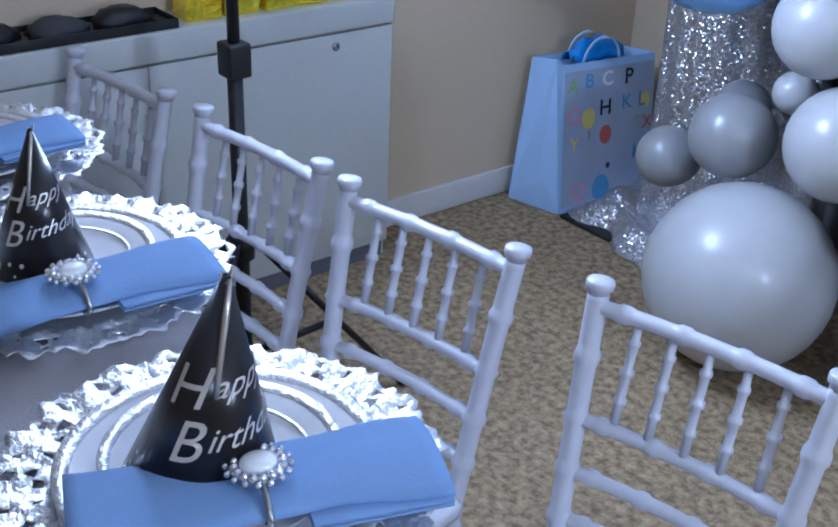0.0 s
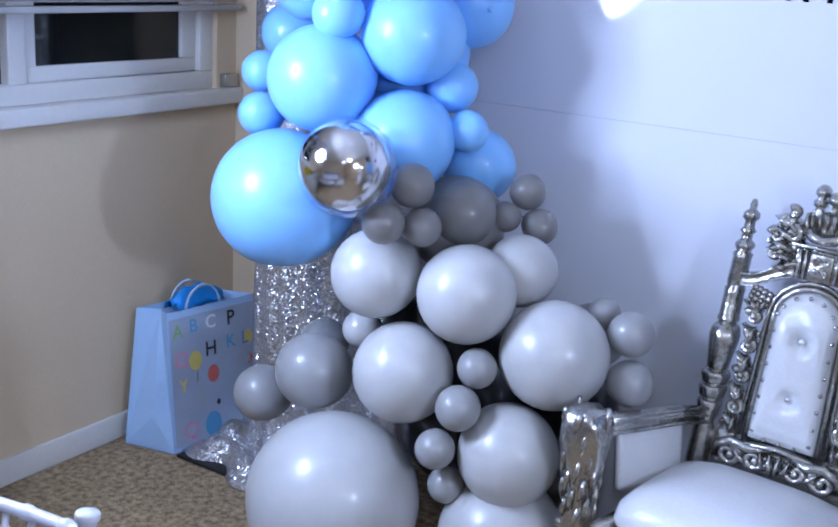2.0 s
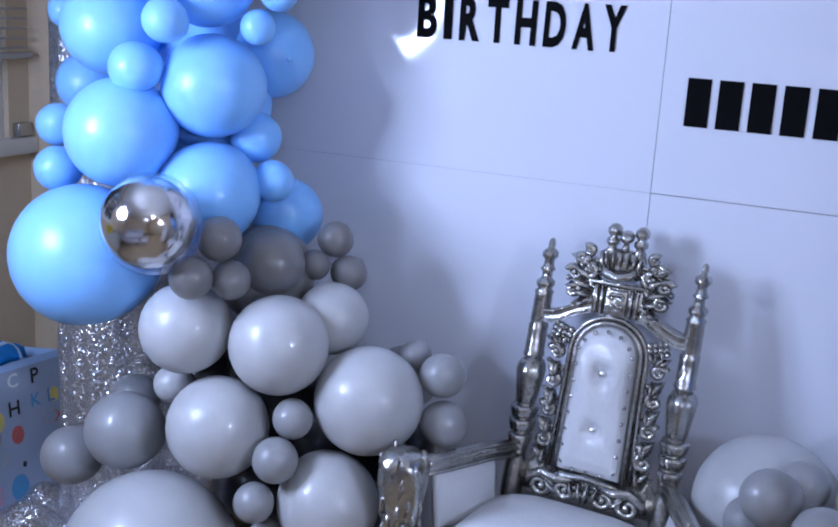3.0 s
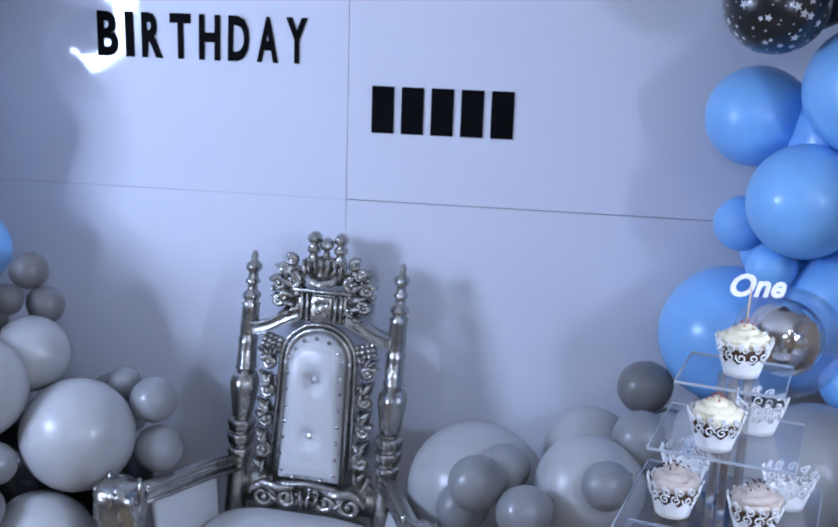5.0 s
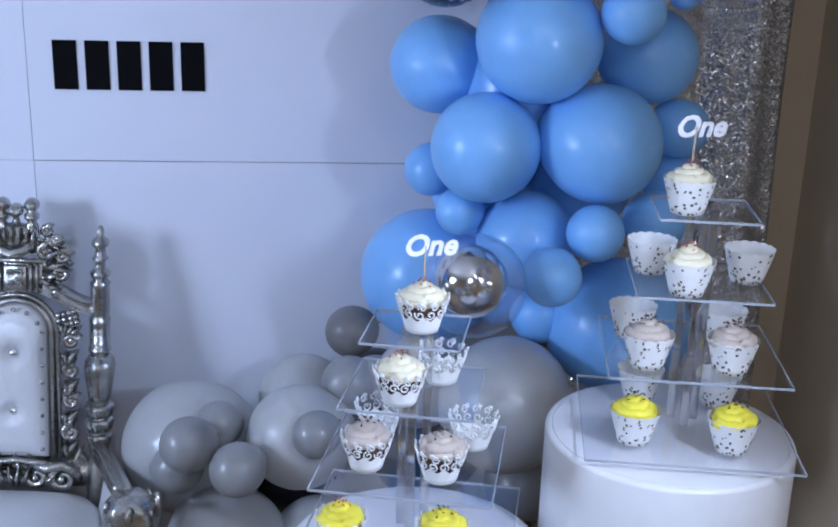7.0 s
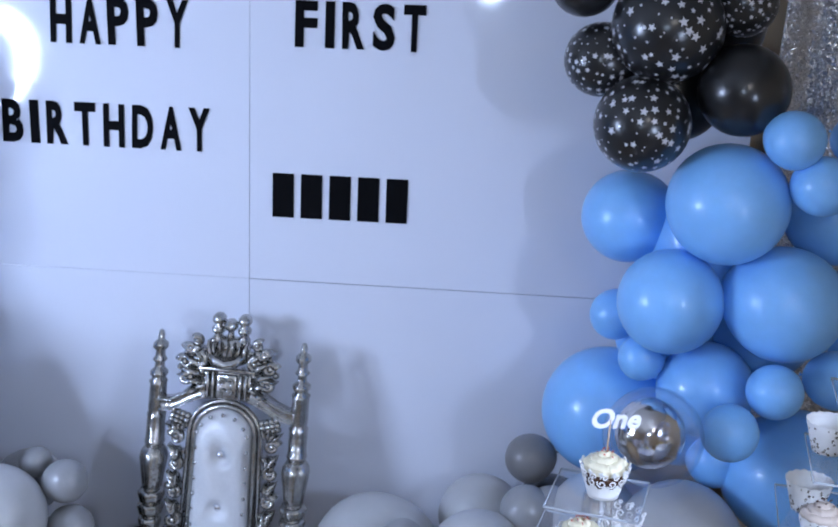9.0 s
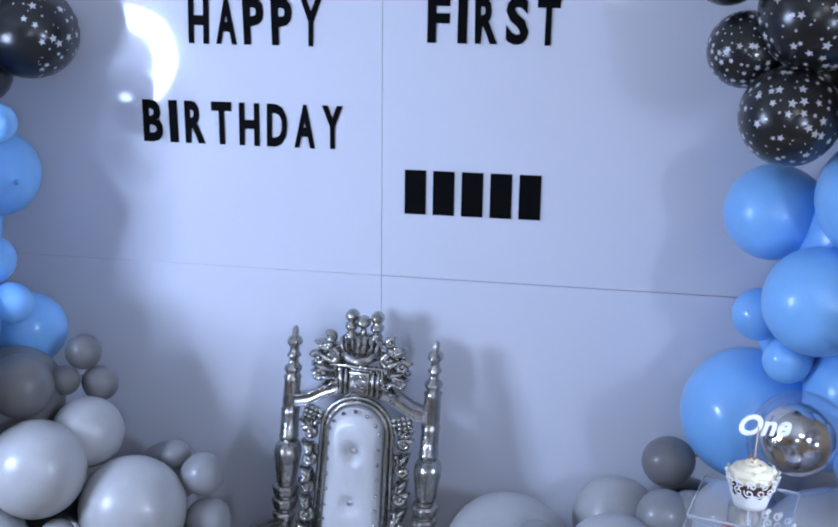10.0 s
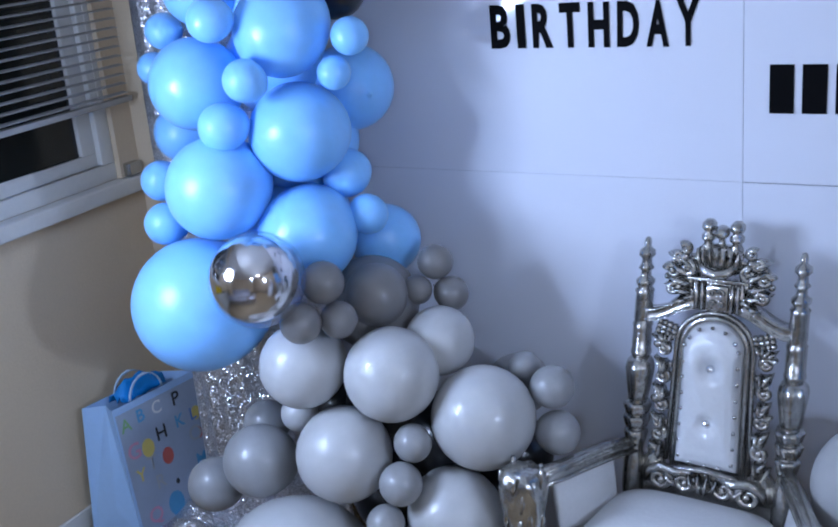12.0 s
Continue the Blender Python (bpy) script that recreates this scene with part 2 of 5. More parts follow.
def text_mesh(body, size, depth=0.004, align="LEFT", bold=0.0):
    """A bmesh of built-in lettering in the x-z plane, facing -y."""
    cu = bpy.data.curves.new("lettering", "FONT")
    cu.body, cu.size, cu.extrude, cu.offset, cu.align_x = body, size, depth / 2, bold, align
    cu.resolution_u = 3
    ob = bpy.data.objects.new("lettering", cu)
    scene.collection.objects.link(ob)
    me = bpy.data.meshes.new_from_object(ob.evaluated_get(bpy.context.evaluated_depsgraph_get()))
    bm = bmesh.new()
    bm.from_mesh(me)
    bpy.data.objects.remove(ob)
    bpy.data.meshes.remove(me)
    bm.transform(Matrix.Rotation(math.pi / 2, 4, "X"))
    return bm


def fit_box(bm, x0, z0, x1, z1, y):
    """Stretches lettering to its measured width and height."""
    lo = [min(v.co[i] for v in bm.verts) for i in range(3)]
    hi = [max(v.co[i] for v in bm.verts) for i in range(3)]
    for v in bm.verts:
        v.co.x = x0 + (v.co.x - lo[0]) / (hi[0] - lo[0]) * (x1 - x0)
        v.co.z = z0 + (v.co.z - lo[2]) / (hi[2] - lo[2]) * (z1 - z0)
        v.co.y += y
    return bm


# ---------------------------------------------------------------- the room
XL, XR, YB, YF, H = -2.12, 2.06, 0.085, -4.6, 2.45
whole("floor", boxed(XL - 0.4, YF - 0.1, -0.12, XR + 0.12, YB + 0.12, 0), CARPET, "brown flecked loop-pile carpet floor", "floor", kind="structure", smooth=False)
whole("ceiling", boxed(XL - 0.12, YF - 0.12, H, XR + 0.12, YB + 0.12, H + 0.1), CEIL, "plain white painted ceiling", "ceiling", kind="structure", smooth=False)
whole("wall_north", boxed(XL - 0.12, YB, 0, XR + 0.12, YB + 0.12, H), WALL, "beige painted wall behind the backdrop", "wall", kind="structure", smooth=False)
whole("wall_east", boxed(XR, YF, 0, XR + 0.12, YB, H), WALL, "plain beige painted side wall", "wall", kind="structure", smooth=False)
whole("wall_south", boxed(XL - 0.12, YF - 0.12, 0, XR + 0.12, YF, H), WALL, "plain beige painted wall", "wall", kind="structure", smooth=False)
# west wall with the window opening
WY0, WY1, WZ0, WZ1 = -1.55, -0.01, 1.14, 2.15
bm = bmesh.new()
box(bm, XL - 0.12, YF, 0, XL, YB, WZ0)
box(bm, XL - 0.12, YF, WZ1, XL, YB, H)
box(bm, XL - 0.12, YF, WZ0, XL, WY0, WZ1)
box(bm, XL - 0.12, WY1, WZ0, XL, YB, WZ1)
whole("wall_west", bm, WALL, "beige painted wall with a window", "wall", kind="structure", smooth=False)
for nm, a in (("baseboard", (XL + 0.001, -4.5, 0.001, XL + 0.014, YB - 0.002, 0.088)), ("baseboard", (XL + 0.016, YB - 0.014, 0.001, XR - 0.016, YB - 0.001, 0.088)), ("baseboard", (XR - 0.014, -4.5, 0.001, XR - 0.001, YB - 0.016, 0.088))):
    whole(nm, boxed(*a, bevel=0.004), TRIM, "white painted wooden baseboard along the wall", "baseboard", kind="structure")

# window: frame, panes, sill and blind
win = thing("window_1", "white sliding window with dark night panes", "window", kind="structure")
bm = bmesh.new()
for a in ((WY0, WZ0, WY1, WZ0 + 0.06), (WY0, WZ1 - 0.06, WY1, WZ1), (WY0, WZ0 + 0.06, WY0 + 0.06, WZ1 - 0.06), (WY1 - 0.06, WZ0 + 0.06, WY1, WZ1 - 0.06), (-0.83, WZ0 + 0.06, -0.77, WZ1 - 0.06)):
    box(bm, XL - 0.09, a[0], a[1], XL - 0.02, a[2], a[3], 0.004)
part("window_frame", bm, TRIM, win)
bm = bmesh.new()
for a in ((-0.77, WZ0 + 0.06, WY1 - 0.06, WZ0 + 0.105), (-0.77, WZ1 - 0.105, WY1 - 0.06, WZ1 - 0.06), (-0.77, WZ0 + 0.105, -0.72, WZ1 - 0.105), (WY1 - 0.125, WZ0 + 0.105, WY1 - 0.06, WZ1 - 0.105)):
    box(bm, XL - 0.075, a[0] + 0.001, a[1], XL - 0.04, a[2] - 0.001, a[3], 0.003)
part("sash", bm, TRIM, win)
part("pane", boxed(XL - 0.062, -0.73, WZ0 + 0.1, XL - 0.056, WY1 - 0.12, WZ1 - 0.1), NIGHT, win, "dark window pane at night", False)
part("pane", boxed(XL - 0.062, WY0 + 0.055, WZ0 + 0.055, XL - 0.056, -0.825, WZ1 - 0.055), NIGHT, win, "dark window pane at night", False)
part("window_sill", boxed(XL - 0.02, WY0 - 0.1, 1.088, XL + 0.04, YB - 0.003, 1.142, 0.006), TRIM, win)
part("latch", boxed(XL - 0.012, 0.005, 1.143, XL + 0.028, 0.07, 1.19, 0.006), STEEL, win, "small grey bracket at the sill")
blind = thing("venetian_blind", "grey slatted blind drawn halfway down the window", "blind")
for i in range(22):
    z = 1.438 + i * 0.031
    bm = boxed(-0.0125, WY0 - 0.01, -0.001, 0.0125, 0.03, 0.001)
    bm.transform(pose(XL + 0.045, 0, z, 0, 8, 0))
    part("slat", bm, BLINDM, blind, smooth=False)
part("bottom_rail", boxed(XL + 0.03, WY0 - 0.01, 1.405, XL + 0.06, 0.045, 1.424, 0.003), BLINDM, blind)
part("head_rail", boxed(XL + 0.02, WY0 - 0.01, 2.11, XL + 0.07, 0.03, 2.16, 0.004), BLINDM, blind)
for y in (-1.3, -0.8, -0.1):
    part("cord", tube(bmesh.new(), [(XL + 0.045, y, 1.41), (XL + 0.045, y, 2.12)], 0.0015, 5), TRIM, blind)

# assumed ceiling lamp out of view, added to go with the warm fill
lamp = thing("ceiling_lamp", "assumed round flush ceiling lamp with glowing glass, added out of view", "lamp", at=(1.2, -2.5, 0))
part("base", lathe(bmesh.new(), [(0.0, H - 0.001), (0.16, H - 0.001), (0.16, H - 0.03), (0.0, H - 0.03)]), STEEL, lamp)
part("glass_dish", lathe(bmesh.new(), [(0.15, H - 0.031), (0.12, H - 0.055), (0.0, H - 0.065)]), CEILGLOW, lamp)

# ---------------------------------------------------------------- backdrop of four glossy boards
back = thing("backdrop_wall", "glossy white backdrop wall of four joined boards", "backdrop")
for x0, x1, z0, z1 in ((-1.32, -0.0007, 0.001, 1.2195), (0.0007, 1.32, 0.001, 1.2185), (-1.32, -0.0007, 1.2202, 2.44), (0.0007, 1.32, 1.2206, 2.44)):
    part("board", boxed(x0, 0.0, z0, x1, 0.02, z1, 0.0004), PANEL, back, smooth=False)
part("batten", boxed(-1.3, 0.021, 0.02, 1.3, 0.04, 2.42), SEAM, back, "dark frame behind the boards", False)

rnd0 = random.Random(2)
WORDS = (("HAPPY", -0.536, 1.842, -0.165, 1.966, -0.4), ("FIRST", 0.12, 1.859, 0.462, 1.979, 0.4), ("BIRTHDAY", -0.68, 1.569, -0.108, 1.686, -0.3))
for word, x0, z0, x1, z1, lean in WORDS:
    sign = thing("lettering", "black card letters reading " + word, "lettering", "party wording")
    wide = [0.42 if c == "I" else 1.0 for c in word]
    gap = 0.36
    unit = (x1 - x0) / (sum(wide) + gap * (len(word) - 1))
    x = x0
    for c, w in zip(word, wide):
        bm = fit_box(text_mesh(c, 0.16, 0.003, bold=0.006), x, z0, x + unit * w, z1, -0.0025)
        bm.transform(Matrix.Translation((x, 0, z0)) @ Matrix.Rotation(radians(rnd0.uniform(-1.2, 1.2)), 4, "Y") @ Matrix.Translation((-x, 0, -z0)))
        part("letter", bm, LETTER, sign, smooth=False)
        x += unit * (w + gap)
# a name, shown as plain bars only
name_bars = thing("name_bars", "row of plain black upright card bars", "lettering", "party wording")
for i in range(5):
    x = 0.064 + i * 0.0775
    part("bar", boxed(x, -0.004, 1.4, x + 0.058, -0.001, 1.521), LETTER, name_bars, smooth=False)


# sequin drapes at both ends
def drape(name, x0, x1, y, z0, z1, label):
    bm = bmesh.new()
    nx, nz = 60, 24
    rows = []
    for j in range(nz + 1):
        z = z0 + (z1 - z0) * j / nz
        row = []
        for i in range(nx + 1):
            u = i / nx
            fold = 0.018 * math.sin(u * 13 + 0.6 * math.sin(z * 2)) + 0.004 * math.sin(u * 41 + z)
            row.append(bm.verts.new((x0 + (x1 - x0) * u + 0.01 * math.sin(z * 3), y + fold, z)))
        rows.append(row)
    for a, b in zip(rows, rows[1:]):
        for i in range(nx):
            bm.faces.new((a[i], a[i + 1], b[i + 1], b[i]))
    ob = whole(name, bm, SEQUIN, label, "drape", "sequin drapes")
    ob.modifiers.new("thickness", "SOLIDIFY").thickness = 0.002
    return ob


# gathered drape: a fat rounded fold, a deep valley and a second fold
bm = bmesh.new()
rows = []
for j in range(31):
    z = 0.004 + 2.3 * j / 30
    row = []
    for i in range(61):
        u = i / 60
        a = u * 2.2 * math.pi
        flare = 1 + 0.25 * max(0, 0.25 - z)
        bulge = abs(math.sin(a / 2 + 0.75)) ** 0.6
        x = -1.7 + 0.58 * u + 0.008 * math.sin(z * 3 + u * 6)
        row.append(bm.verts.new((-1.55 + (x + 1.55) * flare, -0.13 - 0.19 * bulge * flare - 0.006 * math.sin(u * 47 + z * 2), z)))
    rows.append(row)
for a, b in zip(rows, rows[1:]):
    for i in range(60):
        bm.faces.new((a[i], a[i + 1], b[i + 1], b[i]))
ob = whole("sequin_drape", bm, SEQUIN, "silver sequin curtain gathered in fat folds beside the backdrop", "drape", "sequin drapes")
ob.modifiers.new("thickness", "SOLIDIFY").thickness = 0.002
drape("sequin_drape", 1.36, 1.92, -0.06, 0.004, 2.3, "silver sequin curtain hanging beside the backdrop")
# cloth pooled on the floor
bm = bmesh.new()
rows = []
for j in range(19):
    row = []
    for i in range(29):
        u, v = i / 28, j / 18
        z = 0.03 + 0.09 * abs(noise.noise(Vector((u * 4.5, v * 3.5, 2)))) + 0.1 * (v ** 2) * (0.6 + 0.4 * math.sin(u * 9))
        edge = min(u, 1 - u, v) * 6
        x = -1.88 + 0.62 * u + 0.04 * noise.noise(Vector((u * 3, v * 4, 7)))
        y = -0.56 + 0.36 * v + 0.14 * (1 - u) + 0.06 * noise.noise(Vector((u * 5, v * 2, 4)))
        row.append(bm.verts.new((x, y, 0.006 + z * min(1, edge))))
    rows.append(row)
for a, b in zip(rows, rows[1:]):
    for i in range(28):
        bm.faces.new((a[i], a[i + 1], b[i + 1], b[i]))
pool = whole("sequin_cloth", bm, SEQUIN, "silver sequin cloth pooled on the carpet", "cloth")
pool.modifiers.new("thickness", "SOLIDIFY").thickness = 0.002
foot = thing("drape_stand_foot", "flat black metal foot under the sequin cloth", "stand")
part("plate", boxed(-1.86, -0.46, 0.002, -1.46, -0.38, 0.012, 0.003), DARK, foot)
part("tube", tube(bmesh.new(), [(-1.5, -0.1, 0.012), (-1.5, -0.1, 2.3)], 0.018, 10), DARK, foot)


# ---------------------------------------------------------------- balloons
KNOT = {}


def balloon_mesh(name, material, stretch=1.06):
    """Unit balloon: round end up, narrowing to a rolled knot below."""
    prof = []
    for i in range(25):
        a = math.pi * i / 24
        z = -math.cos(a)
        r = math.sin(a)
        if z < 0:
            z *= stretch + 0.06 * (z * z)
        prof.append((max(r, 0.0), z))
    prof[0] = (0.03, -stretch - 0.1)
    knot = [(0.0, -stretch - 0.17), (0.07, -stretch - 0.165), (0.045, -stretch - 0.12), (0.025, -stretch - 0.105)]
    KNOT[name] = mesh_of("knot", lathe(bmesh.new(), knot, 12), material)
    return mesh_of(name, lathe(bmesh.new(), [(0.0, prof[0][1])] + prof[:-1] + [(0.0, 1.0)], 32), material)


def star_mesh():
    """Five-pointed stars of three sizes, laid over a unit ball."""
    bm = bmesh.new()
    rnd = random.Random(4)
    for i in range(230):
        z = 1 - 2 * (i + 0.5) / 230
        a = i * 2.399963
        d = Vector((math.sqrt(1 - z * z) * math.cos(a), math.sqrt(1 - z * z) * math.sin(a), z))
        d = (d + Vector([rnd.uniform(-0.08, 0.08) for _ in range(3)])).normalized()
        s = rnd.choice((0.025, 0.035, 0.055, 0.08, 0.098))
        t = d.orthogonal().normalized()
        t = Matrix.Rotation(rnd.uniform(0, 6.28), 3, d) @ t
        u = d.cross(t)
        centre = bm.verts.new(d * 1.006)
        ring = []
        for k in range(10):
            q = s * (1 if k % 2 == 0 else 0.45)
            w = d + q * (math.cos(k * math.pi / 5) * t + math.sin(k * math.pi / 5) * u)
            ring.append(bm.verts.new(w.normalized() * 1.006))
        for k in range(10):
            bm.faces.new((centre, ring[k], ring[(k + 1) % 10]))
    return mesh_of("star_print", bm, PRINT)


BALLOON = {k: balloon_mesh("balloon_" + k.lower(), M[k]) for k in ("BLUE", "GREY", "DUSK", "TAUPE", "BLACK", "STAR")}
BALLOON["SILVER"] = balloon_mesh("balloon_chrome", M["SILVER"], 1.02)
for key in BALLOON:
    BALLOON[key]["kind"] = "balloon_chrome" if key == "SILVER" else "balloon_" + key.lower()
STARS = star_mesh()
LOOKS = dict(BLUE="glossy sky-blue latex balloon", GREY="glossy pale grey latex balloon", DUSK="glossy mid-grey latex balloon",
             TAUPE="glossy dark warm-grey latex balloon", BLACK="glossy plain black latex balloon, also used to darken gaps",
             STAR="black latex balloon printed with white stars", SILVER="mirror-bright silver chrome balloon")
rnd = random.Random(11)


def garland(side, axis, rows):
    """Balloons of a garland, each with its knot turned to the garland's core."""
    for look_name, x, y, z, r in rows:
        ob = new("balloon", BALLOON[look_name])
        core = Vector((axis, -0.3, z + rnd.uniform(-0.1, 0.1)))
        d = Vector((x, y, z)) - core
        d = (d.normalized() + Vector([rnd.uniform(-0.35, 0.35) for _ in range(3)])).normalized()
        size = "large " if r > 0.15 else "small " if r < 0.075 else ""
        s = r * 0.985
        ob.matrix_basis = Matrix.LocRotScale((x, y, z), d.to_track_quat("Z", "Y"), (s, s, s))
        tagged(ob, size + LOOKS[look_name] + " in the " + side + " garland", "balloon", side + " balloon garland")
        k = new("knot", KNOT[BALLOON[look_name]["kind"]])
        k.parent = ob
        if look_name == "STAR":
            p = new("star_print", STARS)
            p.parent = ob
            p.matrix_basis = Matrix.Rotation(rnd.uniform(0, 6), 4, "X")
            tagged(p, "white star print", kind="stuff")


garland("window-side", -0.95, (
    ("BLUE", -1.306, -0.631, 0.987, 0.185),
    ("SILVER", -1.006, -0.763, 1.135, 0.111),
    ("BLUE", -1.220, -0.590, 1.307, 0.138),
    ("BLUE", -1.039, -0.452, 1.430, 0.132),
    ("BLUE", -1.029, -0.483, 1.157, 0.135),
    ("BLUE", -1.171, -0.594, 1.471, 0.064),
    ("BLUE", -1.491, -0.500, 1.291, 0.058),
    ("BLUE", -1.445, -0.560, 1.186, 0.060),
    ("BLUE", -0.974, -0.348, 1.295, 0.067),
    ("BLUE", -0.898, -0.377, 1.192, 0.054),
    ("BLUE", -1.015, -0.216, 1.504, 0.121),
    ("BLUE", -0.924, -0.259, 1.083, 0.100),
    ("BLUE", -1.539, -0.320, 1.387, 0.088),
    ("BLUE", -1.059, -0.450, 1.694, 0.124),
    ("BLUE", -1.336, -0.479, 1.560, 0.126),
    ("BLUE", -1.078, -0.600, 1.591, 0.055),
    ("BLUE", -1.161, -0.600, 1.740, 0.057),
    ("BLUE", -1.471, -0.419, 1.694, 0.051),
))
garland("window-side", -0.95, (
    ("BLUE", -1.561, -0.380, 1.585, 0.048),
    ("BLUE", -0.872, -0.420, 1.670, 0.049),
    ("BLUE", -0.917, -0.440, 1.582, 0.044),
    ("BLUE", -1.301, -0.450, 1.804, 0.098),
    ("STAR", -0.910, -0.150, 1.871, 0.122),
    ("BLACK", -1.042, -0.200, 1.766, 0.083),
    ("STAR", -1.141, -0.280, 1.873, 0.087),
    ("GREY", -1.003, -0.614, 0.839, 0.116),
    ("GREY", -0.760, -0.567, 0.826, 0.126),
    ("GREY", -0.690, -0.421, 0.870, 0.094),
    ("GREY", -0.895, -0.626, 0.602, 0.131),
    ("GREY", -0.549, -0.480, 0.694, 0.139),
    ("DUSK", -1.178, -0.632, 0.534, 0.104),
    ("DUSK", -1.376, -0.608, 0.408, 0.081),
    ("GREY", -1.092, -0.538, 0.649, 0.052),
    ("DUSK", -0.694, -0.604, 0.657, 0.050),
))
garland("window-side", -0.95, (
    ("DUSK", -0.705, -0.665, 0.569, 0.057),
    ("DUSK", -0.753, -0.681, 0.452, 0.051),
    ("DUSK", -0.749, -0.620, 0.332, 0.048),
    ("GREY", -0.608, -0.565, 0.437, 0.130),
    ("GREY", -1.028, -0.725, 0.245, 0.230),
    ("GREY", -0.611, -0.560, 0.206, 0.165),
    ("TAUPE", -0.902, -0.621, 1.084, 0.056),
    ("TAUPE", -0.935, -0.690, 0.997, 0.054),
    ("TAUPE", -0.870, -0.616, 0.985, 0.049),
    ("TAUPE", -0.844, -0.466, 1.000, 0.085),
    ("TAUPE", -0.769, -0.376, 0.989, 0.040),
    ("TAUPE", -0.741, -0.317, 1.050, 0.048),
    ("TAUPE", -0.697, -0.319, 0.965, 0.047),
    ("DUSK", -0.390, -0.388, 0.763, 0.057),
    ("DUSK", -0.372, -0.410, 0.646, 0.059),
    ("DUSK", -0.497, -0.312, 0.774, 0.041),
    ("DUSK", -0.546, -0.240, 0.684, 0.086),
    ("DUSK", -1.308, -0.420, 0.529, 0.069),
))
garland("cupcake-side", 1.15, (
    ("BLUE", 1.174, -0.498, 1.595, 0.136),
    ("BLUE", 1.073, -0.480, 1.361, 0.122),
    ("BLUE", 1.324, -0.503, 1.375, 0.132),
    ("BLUE", 0.986, -0.289, 1.514, 0.113),
    ("BLUE", 1.451, -0.379, 1.552, 0.109),
    ("BLUE", 0.980, -0.238, 0.993, 0.166),
    ("BLUE", 1.182, -0.437, 1.140, 0.115),
    ("BLUE", 1.422, -0.430, 0.929, 0.164),
    ("BLUE", 1.201, -0.643, 1.118, 0.064),
    ("BLUE", 1.301, -0.593, 1.200, 0.062),
    ("BLUE", 1.028, -0.431, 1.206, 0.055),
    ("BLUE", 0.970, -0.337, 1.280, 0.062),
    ("BLUE", 1.460, -0.501, 1.203, 0.069),
    ("BLUE", 1.531, -0.389, 1.392, 0.068),
    ("BLUE", 1.232, -0.400, 0.947, 0.070),
    ("BLUE", 1.539, -0.360, 1.260, 0.070),
    ("BLUE", 1.348, -0.581, 1.660, 0.065),
    ("BLUE", 1.280, -0.580, 1.753, 0.063),
))
garland("cupcake-side", 1.15, (
    ("BLUE", 1.449, -0.460, 1.742, 0.058),
    ("BLUE", 1.490, -0.540, 1.749, 0.028),
    ("BLUE", 1.463, -0.520, 1.771, 0.034),
    ("BLUE", 1.492, -0.540, 1.708, 0.025),
    ("BLUE", 1.470, -0.520, 1.693, 0.030),
    ("SILVER", 1.022, -0.691, 1.126, 0.077),
    ("STAR", 0.971, -0.500, 1.762, 0.106),
    ("STAR", 1.009, -0.480, 1.970, 0.121),
    ("STAR", 0.880, -0.420, 1.890, 0.083),
    ("BLACK", 1.180, -0.500, 1.844, 0.100),
    ("BLACK", 0.829, -0.420, 2.051, 0.072),
    ("STAR", 1.168, -0.460, 2.026, 0.074),
    ("GREY", 0.402, -0.317, 0.575, 0.168),
    ("DUSK", 0.425, -0.570, 0.706, 0.063),
    ("DUSK", 0.482, -0.451, 0.698, 0.056),
    ("DUSK", 0.536, -0.629, 0.673, 0.061),
    ("DUSK", 0.390, -0.510, 0.616, 0.059),
    ("GREY", 0.670, -0.492, 0.683, 0.123),
))
garland("cupcake-side", 1.15, (
    ("DUSK", 0.707, -0.606, 0.743, 0.054),
    ("DUSK", 0.786, -0.416, 0.782, 0.067),
    ("DUSK", 0.847, -0.400, 0.782, 0.062),
    ("TAUPE", 0.795, -0.242, 0.846, 0.065),
    ("GREY", 0.675, -0.200, 0.651, 0.114),
    ("GREY", 1.136, -0.545, 0.780, 0.156),
    ("GREY", 0.491, -0.500, 0.422, 0.135),
    ("DUSK", 0.347, -0.600, 0.455, 0.044),
    ("GREY", 0.711, -0.460, 0.389, 0.112),
    ("TAUPE", 1.205, -0.450, 0.525, 0.093),
    ("GREY", 0.949, -0.420, 0.784, 0.109),
))

# inner balloons fill the garlands' cores; low black ones imitate shade in gaps
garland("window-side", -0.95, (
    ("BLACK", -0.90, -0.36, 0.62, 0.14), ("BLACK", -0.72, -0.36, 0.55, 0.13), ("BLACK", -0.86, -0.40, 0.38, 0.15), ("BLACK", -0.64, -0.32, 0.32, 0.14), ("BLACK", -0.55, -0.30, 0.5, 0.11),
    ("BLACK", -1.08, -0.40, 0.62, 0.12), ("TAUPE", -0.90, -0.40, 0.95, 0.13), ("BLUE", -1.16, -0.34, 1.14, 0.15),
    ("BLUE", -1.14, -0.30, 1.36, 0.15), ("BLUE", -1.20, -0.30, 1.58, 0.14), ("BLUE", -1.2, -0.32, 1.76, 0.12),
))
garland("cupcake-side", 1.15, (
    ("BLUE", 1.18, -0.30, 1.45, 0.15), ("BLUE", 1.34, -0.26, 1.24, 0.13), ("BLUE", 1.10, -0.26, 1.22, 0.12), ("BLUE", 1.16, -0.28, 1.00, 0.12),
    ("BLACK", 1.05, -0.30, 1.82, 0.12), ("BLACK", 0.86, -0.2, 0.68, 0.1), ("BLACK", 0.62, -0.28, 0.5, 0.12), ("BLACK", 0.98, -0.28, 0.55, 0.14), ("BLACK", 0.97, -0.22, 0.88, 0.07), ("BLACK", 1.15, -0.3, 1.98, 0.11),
))


